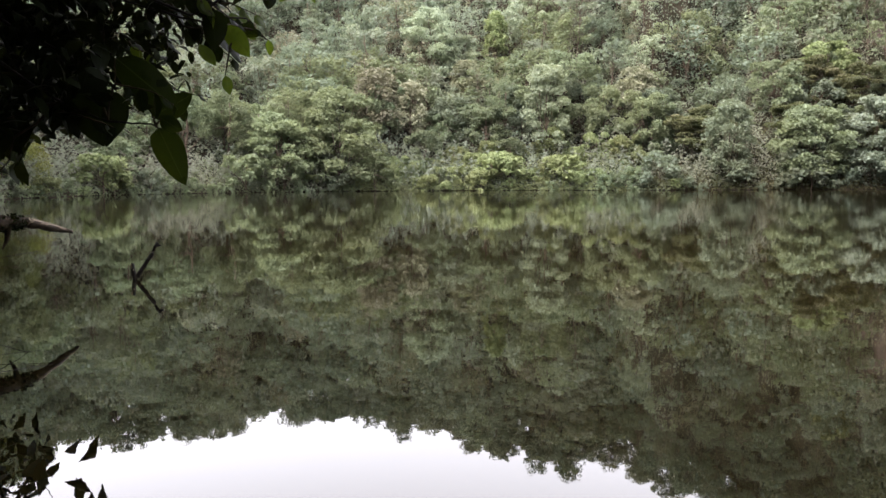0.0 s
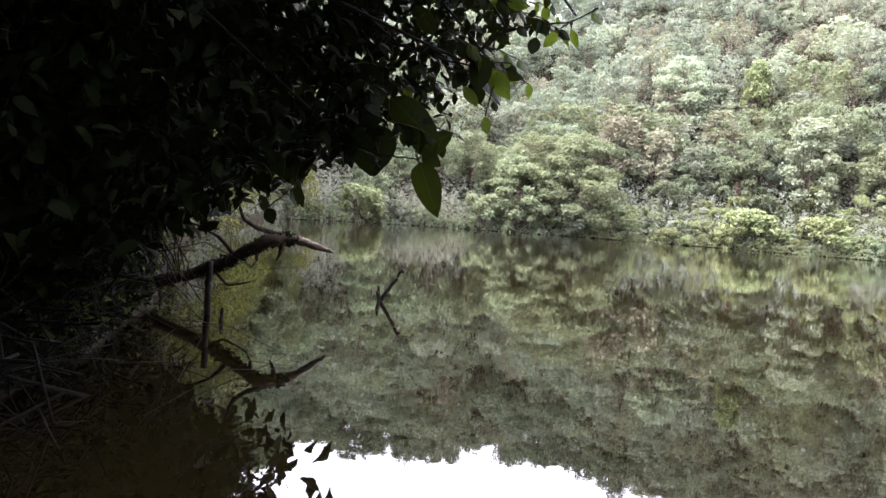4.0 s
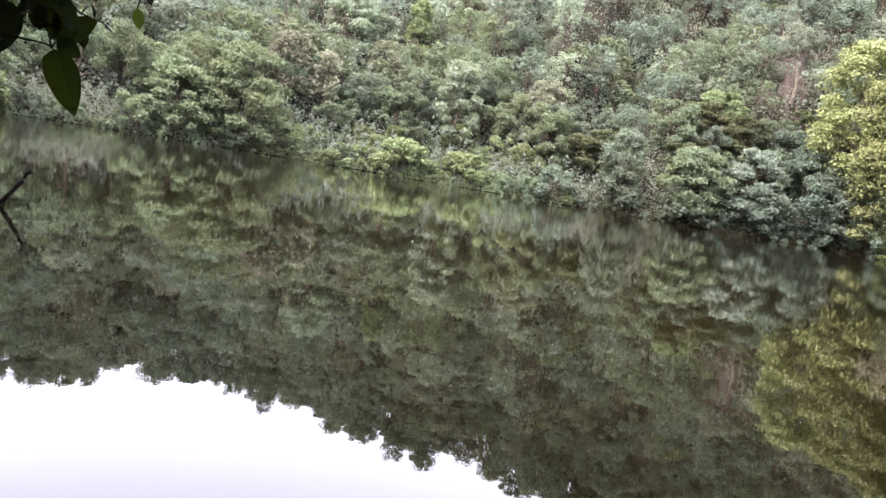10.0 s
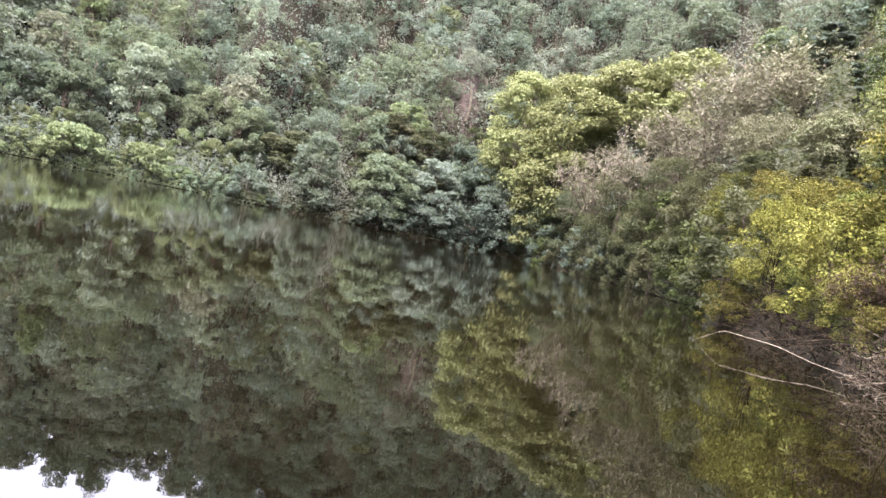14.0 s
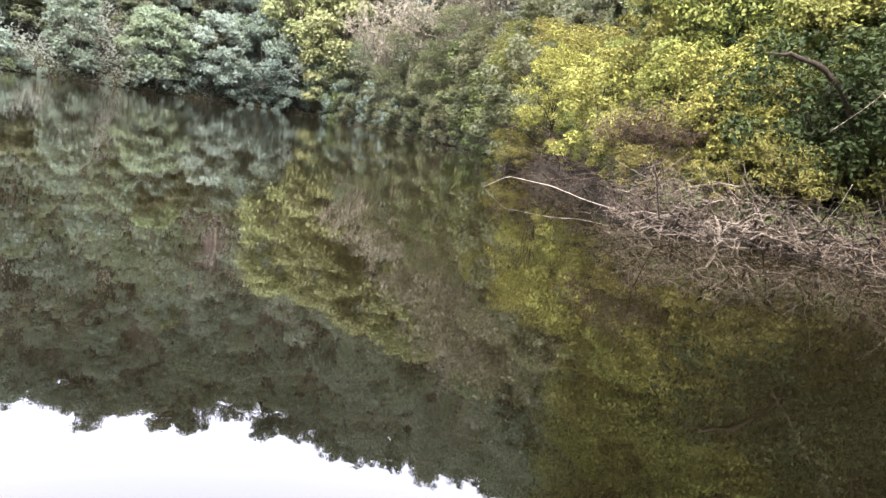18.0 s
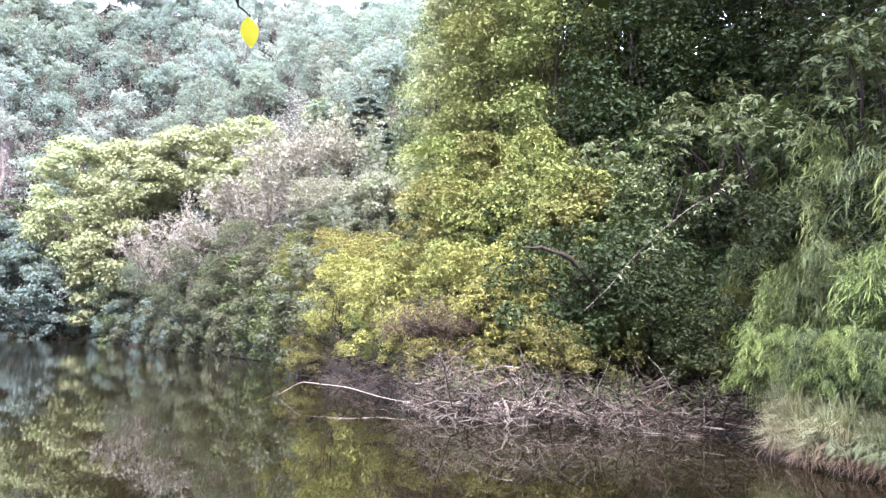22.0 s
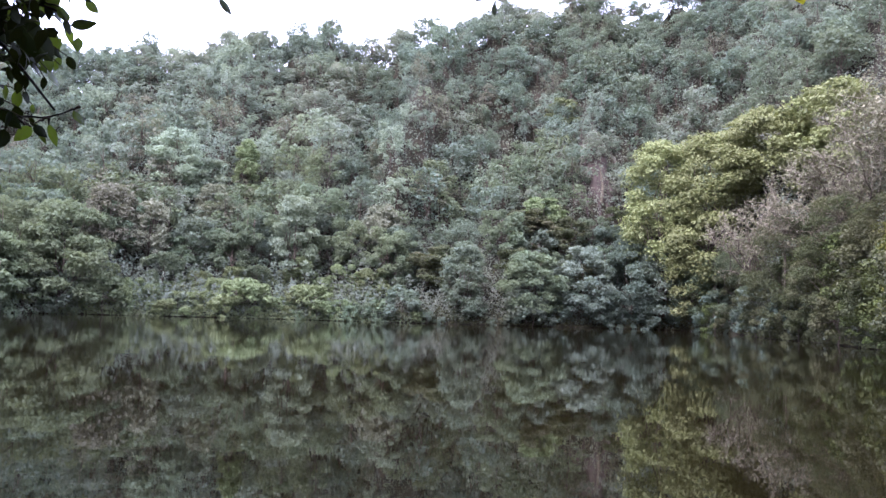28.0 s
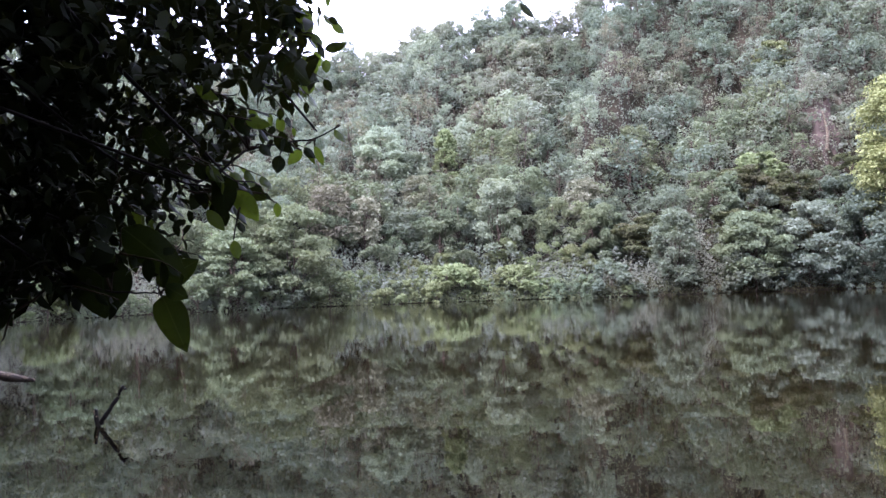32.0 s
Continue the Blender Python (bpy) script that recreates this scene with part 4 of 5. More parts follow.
# ---- the near bank: shrubs, small trees, drooping bamboo, sedge and driftwood ----
def rosette_tree(name, seed, leafmat, label, radius, height, lobes, count, leaflet, group):
    rng = np.random.default_rng(seed)
    p, nrm, centre, size = crown_points(rng, radius, height, lobes, count, 0.8, 0.05, 0.4)
    pieces = []
    for k in range(8):
        w = 2 * np.pi * k / 8 + rng.random(count)
        ref = unit(np.cross(nrm, rng.normal(size=(count, 3))))
        side = np.cross(nrm, ref)
        d = unit(np.cos(w)[:, None] * ref + np.sin(w)[:, None] * side - nrm * 0.25)
        ln = leaflet * rng.uniform(0.7, 1.2, count)
        pieces.append(leaf_cloud(rng, p + d * ln[:, None] * 0.55, unit(nrm + d * 0.3), ln, 0.26, 0.08, d * 8))
    root = thing(name, (0, 0, -50), label, "tree", group)
    stem = [tube(bend(rng, (0, 0, -0.4), (0.1, 0.1, height * 0.8), 6, 0.04), np.linspace(0.03, 0.01, 6) * height, 5)]
    stem += [tube(bend(rng, (0, 0, height * rng.uniform(0.1, 0.5)), c, 4, 0.06), np.linspace(0.012, 0.004, 4) * height, 4) for c in centre[:9]]
    part("trunk", mesh_of("trunk", *join(stem), M_DARKBARK), root)
    part("crown", mesh_of("crown", *join(pieces), leafmat), root)
    return root


def bamboo_clump(name, seed, label, leafmat):
    """Thin culms that arch towards +x and hang full of narrow leaves."""
    rng = np.random.default_rng(seed)
    pieces = []
    root = thing(name, (0, 0, -50), label, "bamboo", "bamboo clumps on the near bank")
    for q in range(30):
        a = rng.normal() * 1.0
        top = rng.uniform(0.7, 2.3)
        way = np.array([np.cos(a), np.sin(a), 0])
        out = way * rng.uniform(0.35, 1.25)
        t = np.linspace(0, 1, 10)[:, None]
        line = np.array([rng.normal(), rng.normal(), 0]) * 0.22 + out * t ** 1.5 + np.array([0, 0, 1.0]) * top * (np.sin(t * 2.45) / np.sin(1.57)) * (1 - 0.12 * t)
        part("culm", mesh_of("culm", *tube(line, np.linspace(0.009, 0.002, 10), 3), M_BAMBOO), root)
        k = 110
        f = rng.uniform(2.5, 9, k)
        at = np.stack([np.interp(f, range(10), line[:, c]) for c in range(3)], 1) + rng.normal(size=(k, 3)) * 0.06
        d = unit(way * 0.45 + [0, 0, -0.75] + 0.38 * rng.normal(size=(k, 3)))
        nrm = unit(way + np.array([0, 0, 0.6]) + 0.5 * rng.normal(size=(k, 3)))
        ln = rng.uniform(0.14, 0.32, k)
        pieces.append(leaf_cloud(rng, at + d * ln[:, None] * 0.5, nrm, ln, 0.06, 0.06, d * 6))
    part("foliage", mesh_of("foliage", *join(pieces), leafmat), root)
    return root


def sedge_mesh(name, mat, seed, blades, length, droop, wide):
    """Blades that fan out of one root and arch over."""
    rng = np.random.default_rng(seed)
    a = rng.random(blades) * 2 * np.pi
    ln = length * rng.uniform(0.5, 1.15, blades)
    out = np.stack([np.cos(a), np.sin(a), np.zeros(blades)], 1)
    side = np.stack([-np.sin(a), np.cos(a), np.zeros(blades)], 1)
    lean = rng.uniform(0.25, 1.3, blades) + droop
    v = []
    for t in (0.0, 0.3, 0.6, 0.82, 1.0):
        p = out * (0.08 * rng.random(blades) + np.minimum(lean, 1.3) * ln * t ** 1.6 * 0.7)[:, None]
        p = p + np.array([0, 0, 1.0]) * (ln * (t - 0.72 * lean * t * t))[:, None]
        half = wide * (1 - 0.85 * t ** 2)
        v += [p - side * half, p + side * half]
    v = np.stack(v, 1).reshape(-1, 3)
    q = np.arange(blades)[:, None] * 10
    f = np.concatenate([q + [k, k + 1, k + 3] for k in (0, 2, 4, 6)] + [q + [k, k + 3, k + 2] for k in (0, 2, 4, 6)])
    return mesh_of(name, v, f, mat)


YELLOW_G, GREEN_G, DARK_G = "yellow shrubs on the near bank", "green shrubs on the near bank", "dark trees on the near bank"
YEL = [tree_thing("yellow_shrub", 61 + k, M_GOLDEN if k < 2 else M_SHRUB, M_DARKBARK, lab, "shrub", YELLOW_G, radius=1.5, height=2.2, lobes=46, count=5200, leaf=0.078, flat=0.7, low=0.03, puff=(0.12, 0.26), trunk=0.010, soft=0.6)
       for k, lab in enumerate(("yellow-green shrub with small leaves on the near bank", "bright yellowish shrub leaning over the driftwood", "olive green shrub on the near bank"))]
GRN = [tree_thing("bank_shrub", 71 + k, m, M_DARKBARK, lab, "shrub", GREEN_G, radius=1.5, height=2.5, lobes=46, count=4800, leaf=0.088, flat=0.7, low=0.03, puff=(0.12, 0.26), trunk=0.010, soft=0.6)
       for k, (m, lab) in enumerate(((M_SHRUB, "green small-leaved shrub on the near bank"), (M_SHADE, "green shrub on the near bank, shade in its leaf colour"), (M_SHRUB, "fresh green shrub on the near bank")))]
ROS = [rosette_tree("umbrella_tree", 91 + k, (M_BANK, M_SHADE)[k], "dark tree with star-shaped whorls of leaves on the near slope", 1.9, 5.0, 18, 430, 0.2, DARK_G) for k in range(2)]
BAM = [bamboo_clump("bamboo_clump", 95 + k, ("drooping light green bamboo on the near bank", "drooping light green bamboo on the near bank", "dark green drooping bamboo on the near bank")[k], M_BANK if k == 2 else M_BAMBOO) for k in range(3)]
random.seed(11)
for h in np.arange(53.2, 74.0, 1.5):          # yellow fringe above the driftwood
    s = float(shore(h))
    for k, d in enumerate((1.25, 3.0, 5.2)):
        w = random.random() if k == 0 or h > 58 else random.uniform(0.55, 1)
        sc = random.choice((0.4, 0.5, 0.6, 0.7) if k == 0 else (0.55, 0.7, 0.85, 1.0, 1.25))
        put(YEL[0 if w < 0.42 else 1 if w < 0.82 - 0.03 * max(0, h - 64) else 2], h + random.uniform(-0.6, 0.6), s + d + random.uniform(-0.6, 0.6), sc, lift=-0.1)
for h, r, sc, k in ((52.0, 36, 1.0, 2), (52.4, 31, 1.0, 0), (52.7, 28, 0.9, 2), (53.0, 26.5, 0.8, 0), (53.5, 25.5, 0.6, 1), (52.2, 40, 1.3, 2), (52.9, 33, 1.2, 2)):
    put(YEL[k], h, r, sc, lift=-0.2)
for k, (mat, label, h, r, top, low, half, count) in enumerate((
        (M_GOLDEN, "golden-green rounded shrub over the dead twigs", 55.6, 23.5, 7.4, 0.5, 3.2, 15000),
        (M_GOLDEN, "golden-green shrub with drooping sprays", 59.0, 19.4, 7.6, 0.4, 2.6, 13000),
        (M_GOLDEN, "yellow-green shrub above the driftwood", 67.2, 14.6, 6.2, 0.0, 2.6, 13000),
        (M_GOLDEN, "golden-olive shrub above the driftwood", 70.6, 14.4, 5.2, -0.2, 2.4, 12000),
        (M_GOLDEN, "small golden shrub hanging over the driftwood", 73.6, 13.4, 1.6, -1.6, 1.3, 5000),
        (M_SHRUB, "olive green shrub with bright leaves above the driftwood", 77.4, 14.2, 4.6, -0.6, 2.4, 10000),
        (M_BANK, "dark green shrub beside the bamboo", 82.0, 14.2, 4.4, -1.0, 2.4, 10000))):
    dome_tree("fringe_shrub", 660 + k, mat, M_DARKBARK, label, h, top, low, half, int(count * 0.75), 0.078, r=r, group="shrubs above the driftwood", category="shrub", lobes=110, puff=(0.12, 0.25), flat=0.7, soft=0.6, skirt=0.8, trunk=0.012, far=False)
RUSSET = bare_tree("russet_shrub", 44, "withered reddish-brown shrub among the yellow shrubs", 2.2, 1.3, M_DARKBARK, M_RUSSET, 2600, 0.075, "withered shrubs on the near bank", 9, 16, 0.012)
for h, d, sc in ((62.0, 1.1, 0.7), (62.9, 0.9, 0.85), (63.9, 0.9, 0.85)):
    put(RUSSET, h, float(shore(h)) + d, sc)
erase(RUSSET)
for h in np.arange(63.0, 99.0, 2.1):          # green shrubs higher on the slope
    s = float(shore(h))
    for k, d in enumerate((2.0, 4.4, 7.2)):
        if h < 72 and d < 4 or h > 86 and d < 4:
            continue
        d = d - 0.7 if k == 0 else d
        # past 73 degrees mostly the shade-toned shrub
        put(GRN[0 if h < 73 and random.random() < 0.6 else 1 if random.random() < (0.75 if h > 73 else 0.3) else random.randrange(3)], h + random.uniform(-0.8, 0.8), s + d + random.uniform(-0.6, 0.6), random.choice((0.55, 0.7, 0.9, 1.15, 1.3)), lift=-0.1)
for k, (mat, label, h, r, top, low, half, count) in enumerate((
        (M_YELLOW, "tall yellow-green tree with fine leaves at the edge of the slope", 61.9, 27, 28, 8, 2.6, 17000),
        (M_SLOPE, "tall green tree beside the lit edge of the slope", 64.6, 29, 31, 8, 2.8, 17000),
        (M_SLOPE, "tall green tree with fine leaves on the near slope", 66.8, 25, 34, 8, 4.8, 24000),
        (M_SLOPE, "tall olive tree with fine leaves on the near slope", 71.8, 23, 35, 8, 5.2, 24000),
        (M_SHADE, "tall green tree on the near slope, shade in its leaf colour", 77.6, 21, 35, 7, 5.2, 24000),
        (M_LIME, "yellow-green young tree on the near slope", 62.0, 21, 15.4, 8.5, 2.0, 5000),
        (M_SHRUB, "green young tree on the near slope", 65.8, 19, 17.5, 8.0, 2.8, 9000),
        (M_SHRUB, "olive young tree on the near slope", 70.6, 18, 18.0, 8.0, 3.0, 9000),
        (M_SHRUB, "spreading young tree above the crooked bough", 74.6, 16.5, 15.0, 6.5, 2.8, 8000),
        (M_BANK, "dark young tree on the near slope", 78.6, 16.0, 15.0, 4.0, 2.8, 8000))):
    dome_tree("bank_tree", 620 + k, mat, M_DARKBARK, label, h, top, low, half, int(count * 1.15), 0.15 if top > 22 else 0.1, r=r, group=DARK_G, lobes=130, puff=(0.15, 0.28) if top > 22 else (0.11, 0.23), flat=0.7, soft=0.55, skirt=0.85, trunk=0.007, far=False)
# past 75 degrees the leaf colour carries the slope's shade
for k, (h, r, top) in enumerate(((62.2, 36, 27), (65.2, 34, 32), (68.8, 33, 34), (72.4, 31, 36), (76.0, 30, 37), (80.0, 28, 38))):
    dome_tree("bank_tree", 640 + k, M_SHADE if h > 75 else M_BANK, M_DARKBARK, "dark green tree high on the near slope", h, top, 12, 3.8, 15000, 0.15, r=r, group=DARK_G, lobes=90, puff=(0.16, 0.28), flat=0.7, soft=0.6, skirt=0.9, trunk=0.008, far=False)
HIGH = tree_thing("canopy_tree", 86, M_SHADE, M_DARKBARK, "tall forest tree shading the near slope, shade in its leaf colour", "tree", "canopy trees over the near slope", radius=4.2, height=12.5, lobes=46, count=14000, leaf=0.15, flat=0.7, low=0.12, trunk=0.016, puff=(0.18, 0.34))
for h, d, sc in ((64.5, 34, 1.15), (67.0, 24, 1.1), (70.0, 30, 1.3), (71.0, 21, 1.15), (74.5, 19, 1.15), (75.0, 28, 1.3), (79.0, 17, 1.15), (88.0, 16, 1.15), (98.0, 15, 1.1), (80.0, 25, 1.3), (92.0, 24, 1.3), (81.5, 10, 0.95), (86.0, 10, 0.95), (90.5, 10, 0.95), (95.0, 10, 0.95), (100.0, 9, 0.95), (106.0, 6, 0.9), (84.0, 20, 1.1), (94.0, 19, 1.1), (73.5, 24, 1.25), (77.0, 22, 1.3), (76.5, 14, 1.0), (82.5, 15, 1.15), (85.5, 26, 1.4), (88.5, 21, 1.3), (91.0, 15, 1.2)):
    put(HIGH, h, float(shore(h)) + d, sc)
erase(HIGH)
for h, d, sc in ((77.0, 6.5, 0.9), (79.5, 4.6, 0.8), (81.5, 8.0, 1.0), (84.0, 6.0, 0.95), (86.5, 8.0, 1.0), (88.5, 6.0, 0.9), (91.0, 8.0, 1.0), (94.0, 7.0, 1.0), (97.0, 7.5, 1.0), (73.5, 8.0, 0.9), (83.0, 10.0, 1.15), (89.0, 10.5, 1.15), (94.5, 10.5, 1.15), (79.0, 10.5, 1.1)):
    # trees set farther back get the shade-toned leaf
    put(ROS[1 if d > 7.2 else 0], h, float(shore(h)) + d, sc)
for q, (h, d, sc) in enumerate(((84.6, 2.2, 0.55), (86.2, 1.5, 0.6), (88.2, 1.0, 0.62), (90.4, 0.9, 0.6), (92.6, 0.9, 0.6), (95.0, 0.9, 0.65), (97.6, 0.9, 0.65), (100.2, 1.0, 0.7),
                                (85.8, 3.4, 0.8), (88.6, 2.7, 0.85), (91.4, 2.4, 0.9), (94.2, 2.3, 0.9), (97.2, 2.3, 0.9), (87.4, 5.0, 1.15), (90.6, 4.4, 1.2), (93.6, 4.0, 1.3), (97.4, 4.0, 1.35), (93.2, 6.6, 1.45), (97.0, 6.4, 1.55))):
    put(BAM[(2, 0, 1, 2, 0)[q % 5]], h, float(shore(h)) + d, sc * random.uniform(0.9, 1.1), spin=-90 - h + random.uniform(-25, 25), lift=-0.05)
for h, d, sc, k in ((86.8, 2.4, 0.5, 0), (90.0, 3.6, 0.6, 2), (93.0, 3.4, 0.6, 0), (96.2, 3.2, 0.6, 2), (89.4, 6.4, 0.8, 0), (95.6, 5.4, 0.8, 2)):
    put(GRN[k], h, float(shore(h)) + d, sc)
TUFTS = [(sedge_mesh("green_tuft", M_SEDGE, 201 + k, 170, 0.66, 0.0, 0.0058), sedge_mesh("dead_skirt", M_STRAW, 211 + k, 80, 0.5, 0.75, 0.0045)) for k in range(3)]
for q in range(150):
    h = 88.9 + q * 0.082 + random.uniform(-0.3, 0.3)
    d = (random.uniform(0.0, 0.16), random.uniform(0.15, 0.45), random.uniform(0.5, 1.5))[q % 3]
    sc = random.choice((0.6, 0.7, 0.85, 1.0, 1.15))
    root = thing("sedge_tuft", place(h, float(shore(h)) + d, 0.06), "green sedge tuft with dead straw-red skirts at the waterline", "grass tuft", "sedge tufts at the near waterline")
    turn = pose(0, 0, 0, 0, 0, random.uniform(0, 360)) @ Matrix.Diagonal((sc, sc, sc, 1))
    part("green_tuft", TUFTS[q % 3][0], root, at=turn)
    part("dead_skirt", TUFTS[q % 3][1], root, "drooping dead reddish-brown blades", at=turn)
for root in POINT + YEL + GRN + ROS + BAM:
    erase(root)


# ---- driftwood ----
def branch_meshes(mat, seed, count=10, thick=0.013):
    out = []
    for k in range(count):
        rng = np.random.default_rng(seed + k)
        ln = rng.uniform(0.8, 1.7)
        line = bend(rng, (0, 0, 0), (ln, 0, 0), 6, 0.1)
        pieces = [tube(line, np.linspace(1, 0.25, 6) * thick * rng.choice([0.5, 0.7, 1.0, 1.3, 2.0]), 4)]
        for w in range(rng.integers(1, 4)):
            p = line[rng.integers(1, 5)]
            d = np.array([rng.uniform(0.2, 0.5), rng.normal() * 0.25, rng.normal() * 0.25]) * ln
            pieces.append(tube(bend(rng, p, p + d, 4, 0.1), np.linspace(0.6, 0.15, 4) * thick, 3))
        out.append(mesh_of("branch", *join(pieces), mat))
    return out


def brush_pile(label, meshes, h0, h1, depth, high, count, seed, out=0.2):
    rng = np.random.default_rng(seed)
    mid = 0.5 * (h0 + h1)
    base = place(mid, float(shore(mid)))
    base.z = 0
    root = thing("brush_pile", base, label, "driftwood", "heaps of driftwood along the bank")
    for k in range(count):
        h = rng.uniform(h0, h1)
        d = -out + depth * rng.random()
        a = radians(h)
        r = float(shore(h)) + d
        z = max(float(land(h, r)), 0) + high * rng.random() ** 1.4 * (0.4 + 0.6 * min(1, (d + out) / depth * 2)) + 0.02
        m = Matrix.Translation(Vector((r * math.sin(a), r * math.cos(a), z)) - base) @ pose(0, 0, 0, rng.uniform(0, 360), rng.normal() * 22, rng.uniform(0, 360))
        part("branch", meshes[int(rng.integers(len(meshes)))], root, at=m @ Matrix.Translation((-0.5, 0, 0)))
    return root


SHADE_TWIGS = branch_meshes(M_SILHOUETTE, 360, 10, 0.009)
DRY, ROTTEN, PALE_WOOD = branch_meshes(M_DEAD, 300, 10, 0.0088), branch_meshes(M_ROT, 320, 10, 0.0072), branch_meshes(M_GREY, 340, 6, 0.0115)
SODDEN = branch_meshes(M_DARKBARK, 380, 6, 0.012)
DRY = DRY + ROTTEN[:5] + SODDEN[:5]
ROTTEN = ROTTEN + SODDEN
brush_pile("tangled grey-brown dead branches heaped at the waterline", DRY, 62.3, 67.5, 0.9, 0.5, 160, 401)
brush_pile("bleached dead branches heaped at the foot of the bank", DRY, 67.0, 73.0, 0.9, 0.45, 160, 402)
brush_pile("low tangle of dead branches at the waterline", DRY, 73.0, 79.5, 0.8, 0.32, 150, 403)
brush_pile("scattered dead branches lying in shallow water", DRY, 79.0, 88.0, 0.9, 0.25, 130, 404)
brush_pile("pinkish dead twigs under the yellow shrubs", ROTTEN, 52.9, 57.5, 1.7, 0.75, 170, 405)
brush_pile("dark dead twigs under overhanging shrubs", ROTTEN, 57.0, 62.5, 1.5, 0.75, 170, 406)
brush_pile("dark wet twigs lying on the soil beside the bamboo", ROTTEN, 78.5, 87.8, 1.2, 0.3, 130, 409, 0.1)
brush_pile("few pale sticks lying over the driftwood", PALE_WOOD, 63.0, 82.0, 0.8, 0.35, 22, 407)
brush_pile("wet twigs blackened for shade, standing in the shallows", SHADE_TWIGS, -54, -43, 2.0, 0.8, 150, 408, 0.4)


def limb(name, points, radii, mat, label, category, sides=7, seed=1):
    rng = np.random.default_rng(seed)
    pts = np.array(points, float)
    base = pts[0].copy()
    t = np.linspace(0, len(pts) - 1, len(pts) * 4)
    fine = np.stack([np.interp(t, range(len(pts)), pts[:, k]) for k in range(3)], 1) - base
    rad = np.interp(t, range(len(pts)), radii) * rng.uniform(0.85, 1.15, len(t))
    fine[1:-1] += rng.normal(size=(len(t) - 2, 3)) * np.array(radii).mean() * 0.16
    ob = new(name, mesh_of(name, *tube(fine, rad, sides), mat, smooth=True))
    ob.matrix_basis = Matrix.Translation(base)
    return tagged(ob, label, category)


def offshoot(parent, points, radii, mat, seed=2, name="side_branch"):
    pts = np.array(points, float) - np.array(parent.matrix_basis.translation)
    t = np.linspace(0, len(pts) - 1, len(pts) * 3)
    fine = np.stack([np.interp(t, range(len(pts)), pts[:, k]) for k in range(3)], 1)
    return part(name, mesh_of(name, *tube(fine, np.interp(t, range(len(pts)), radii), 6), mat, smooth=True), parent)


log = limb("fallen_log", [(-6.3, 5.7, -0.1), (-4.72, 5.98, 0.30), (-4.3, 6.1, 0.52), (-3.98, 6.2, 0.72), (-3.88, 6.42, 0.735), (-3.83, 6.78, 0.66), (-3.80, 7.16, 0.585)],
           [0.09, 0.062, 0.058, 0.062, 0.05, 0.034, 0.016], M_DARKBARK, "dead mossy log reaching crookedly out over the water", "log", 9)
offshoot(log, [(-3.92, 6.35, 0.76), (-4.1, 6.15, 0.82), (-4.2, 6.05, 0.9), (-4.24, 6.0, 1.08)], [0.03, 0.026, 0.02, 0.01], M_DARKBARK)
offshoot(log, [(-3.9, 6.3, 0.7), (-3.92, 6.3, 0.58), (-3.95, 6.28, 0.5)], [0.03, 0.018, 0.006], M_DARKBARK)
offshoot(log, [(-3.86, 6.5, 0.735), (-3.83, 6.8, 0.67), (-3.80, 7.16, 0.59)], [0.04, 0.033, 0.016], M_DEAD, name="barkless_tip")
offshoot(log, [(-4.3, 6.1, 0.52), (-4.42, 6.0, 0.7), (-4.62, 5.95, 0.8), (-4.85, 5.9, 0.86)], [0.026, 0.02, 0.013, 0.006], M_DARKBARK)
offshoot(log, [(-4.1, 6.15, 0.62), (-4.08, 6.14, 0.5), (-4.12, 6.1, 0.42)], [0.026, 0.014, 0.005], M_DARKBARK)
offshoot(log, [(-4.45, 6.0, 0.36), (-4.2, 5.85, 0.26), (-4.0, 5.8, 0.3), (-3.8, 5.75, 0.36)], [0.018, 0.012, 0.008, 0.004], M_DARKBARK)
g = np.random.default_rng(66)
line = np.array([(-4.6, 5.99, 0.34), (-4.3, 6.1, 0.52), (-3.98, 6.2, 0.72), (-3.88, 6.45, 0.73)])
t = g.uniform(0, 3, 1500)
moss = np.stack([np.interp(t, range(4), line[:, k]) for k in range(3)], 1) + unit(g.normal(size=(1500, 3)) - [0, 0, 0.35]) * g.uniform(0.03, 0.085, (1500, 1)) - np.array(log.matrix_basis.translation)
part("moss", mesh_of("moss", *leaf_cloud(g, moss, unit(g.normal(size=(1500, 3))), 0.045 * g.uniform(0.5, 1.4, 1500), 0.5), M_NEAR_SHADED), log, "dark clinging moss")
limb("upright_stake", [(-4.22, 5.6, -0.4), (-4.21, 5.58, 0.1), (-4.23, 5.6, 0.3), (-4.22, 5.6, 0.5)], [0.036, 0.034, 0.032, 0.028], M_SILHOUETTE, "dark dead stem standing upright in the water", "stick", 6, 3)
limb("leaning_stick", [(-3.95, 5.4, -0.3), (-3.93, 5.42, 0.02), (-3.92, 5.42, 0.12)], [0.02, 0.02, 0.014], M_SILHOUETTE, "short dark stick standing in the shallows", "stick", 6, 13)
for k in range(9):
    g = np.random.default_rng(670 + k)
    a = aim(g.uniform(-42.5, -38.5), g.uniform(-4.0, -0.5), g.uniform(6.2, 6.9))
    b = aim(g.uniform(-41.0, -36.5), g.uniform(-10.0, -8.6), g.uniform(6.0, 6.5))
    b[2] = max(b[2], 0.0)
    line = bend(g, a, b, 7, 0.06, 0.1)
    limb("trailing_vine", line, np.linspace(0.010, 0.004, 7), M_DARKBARK, "thin dark vine trailing down into the shallows", "vine", 4, 680 + k)["group"] = "vines beside the log"
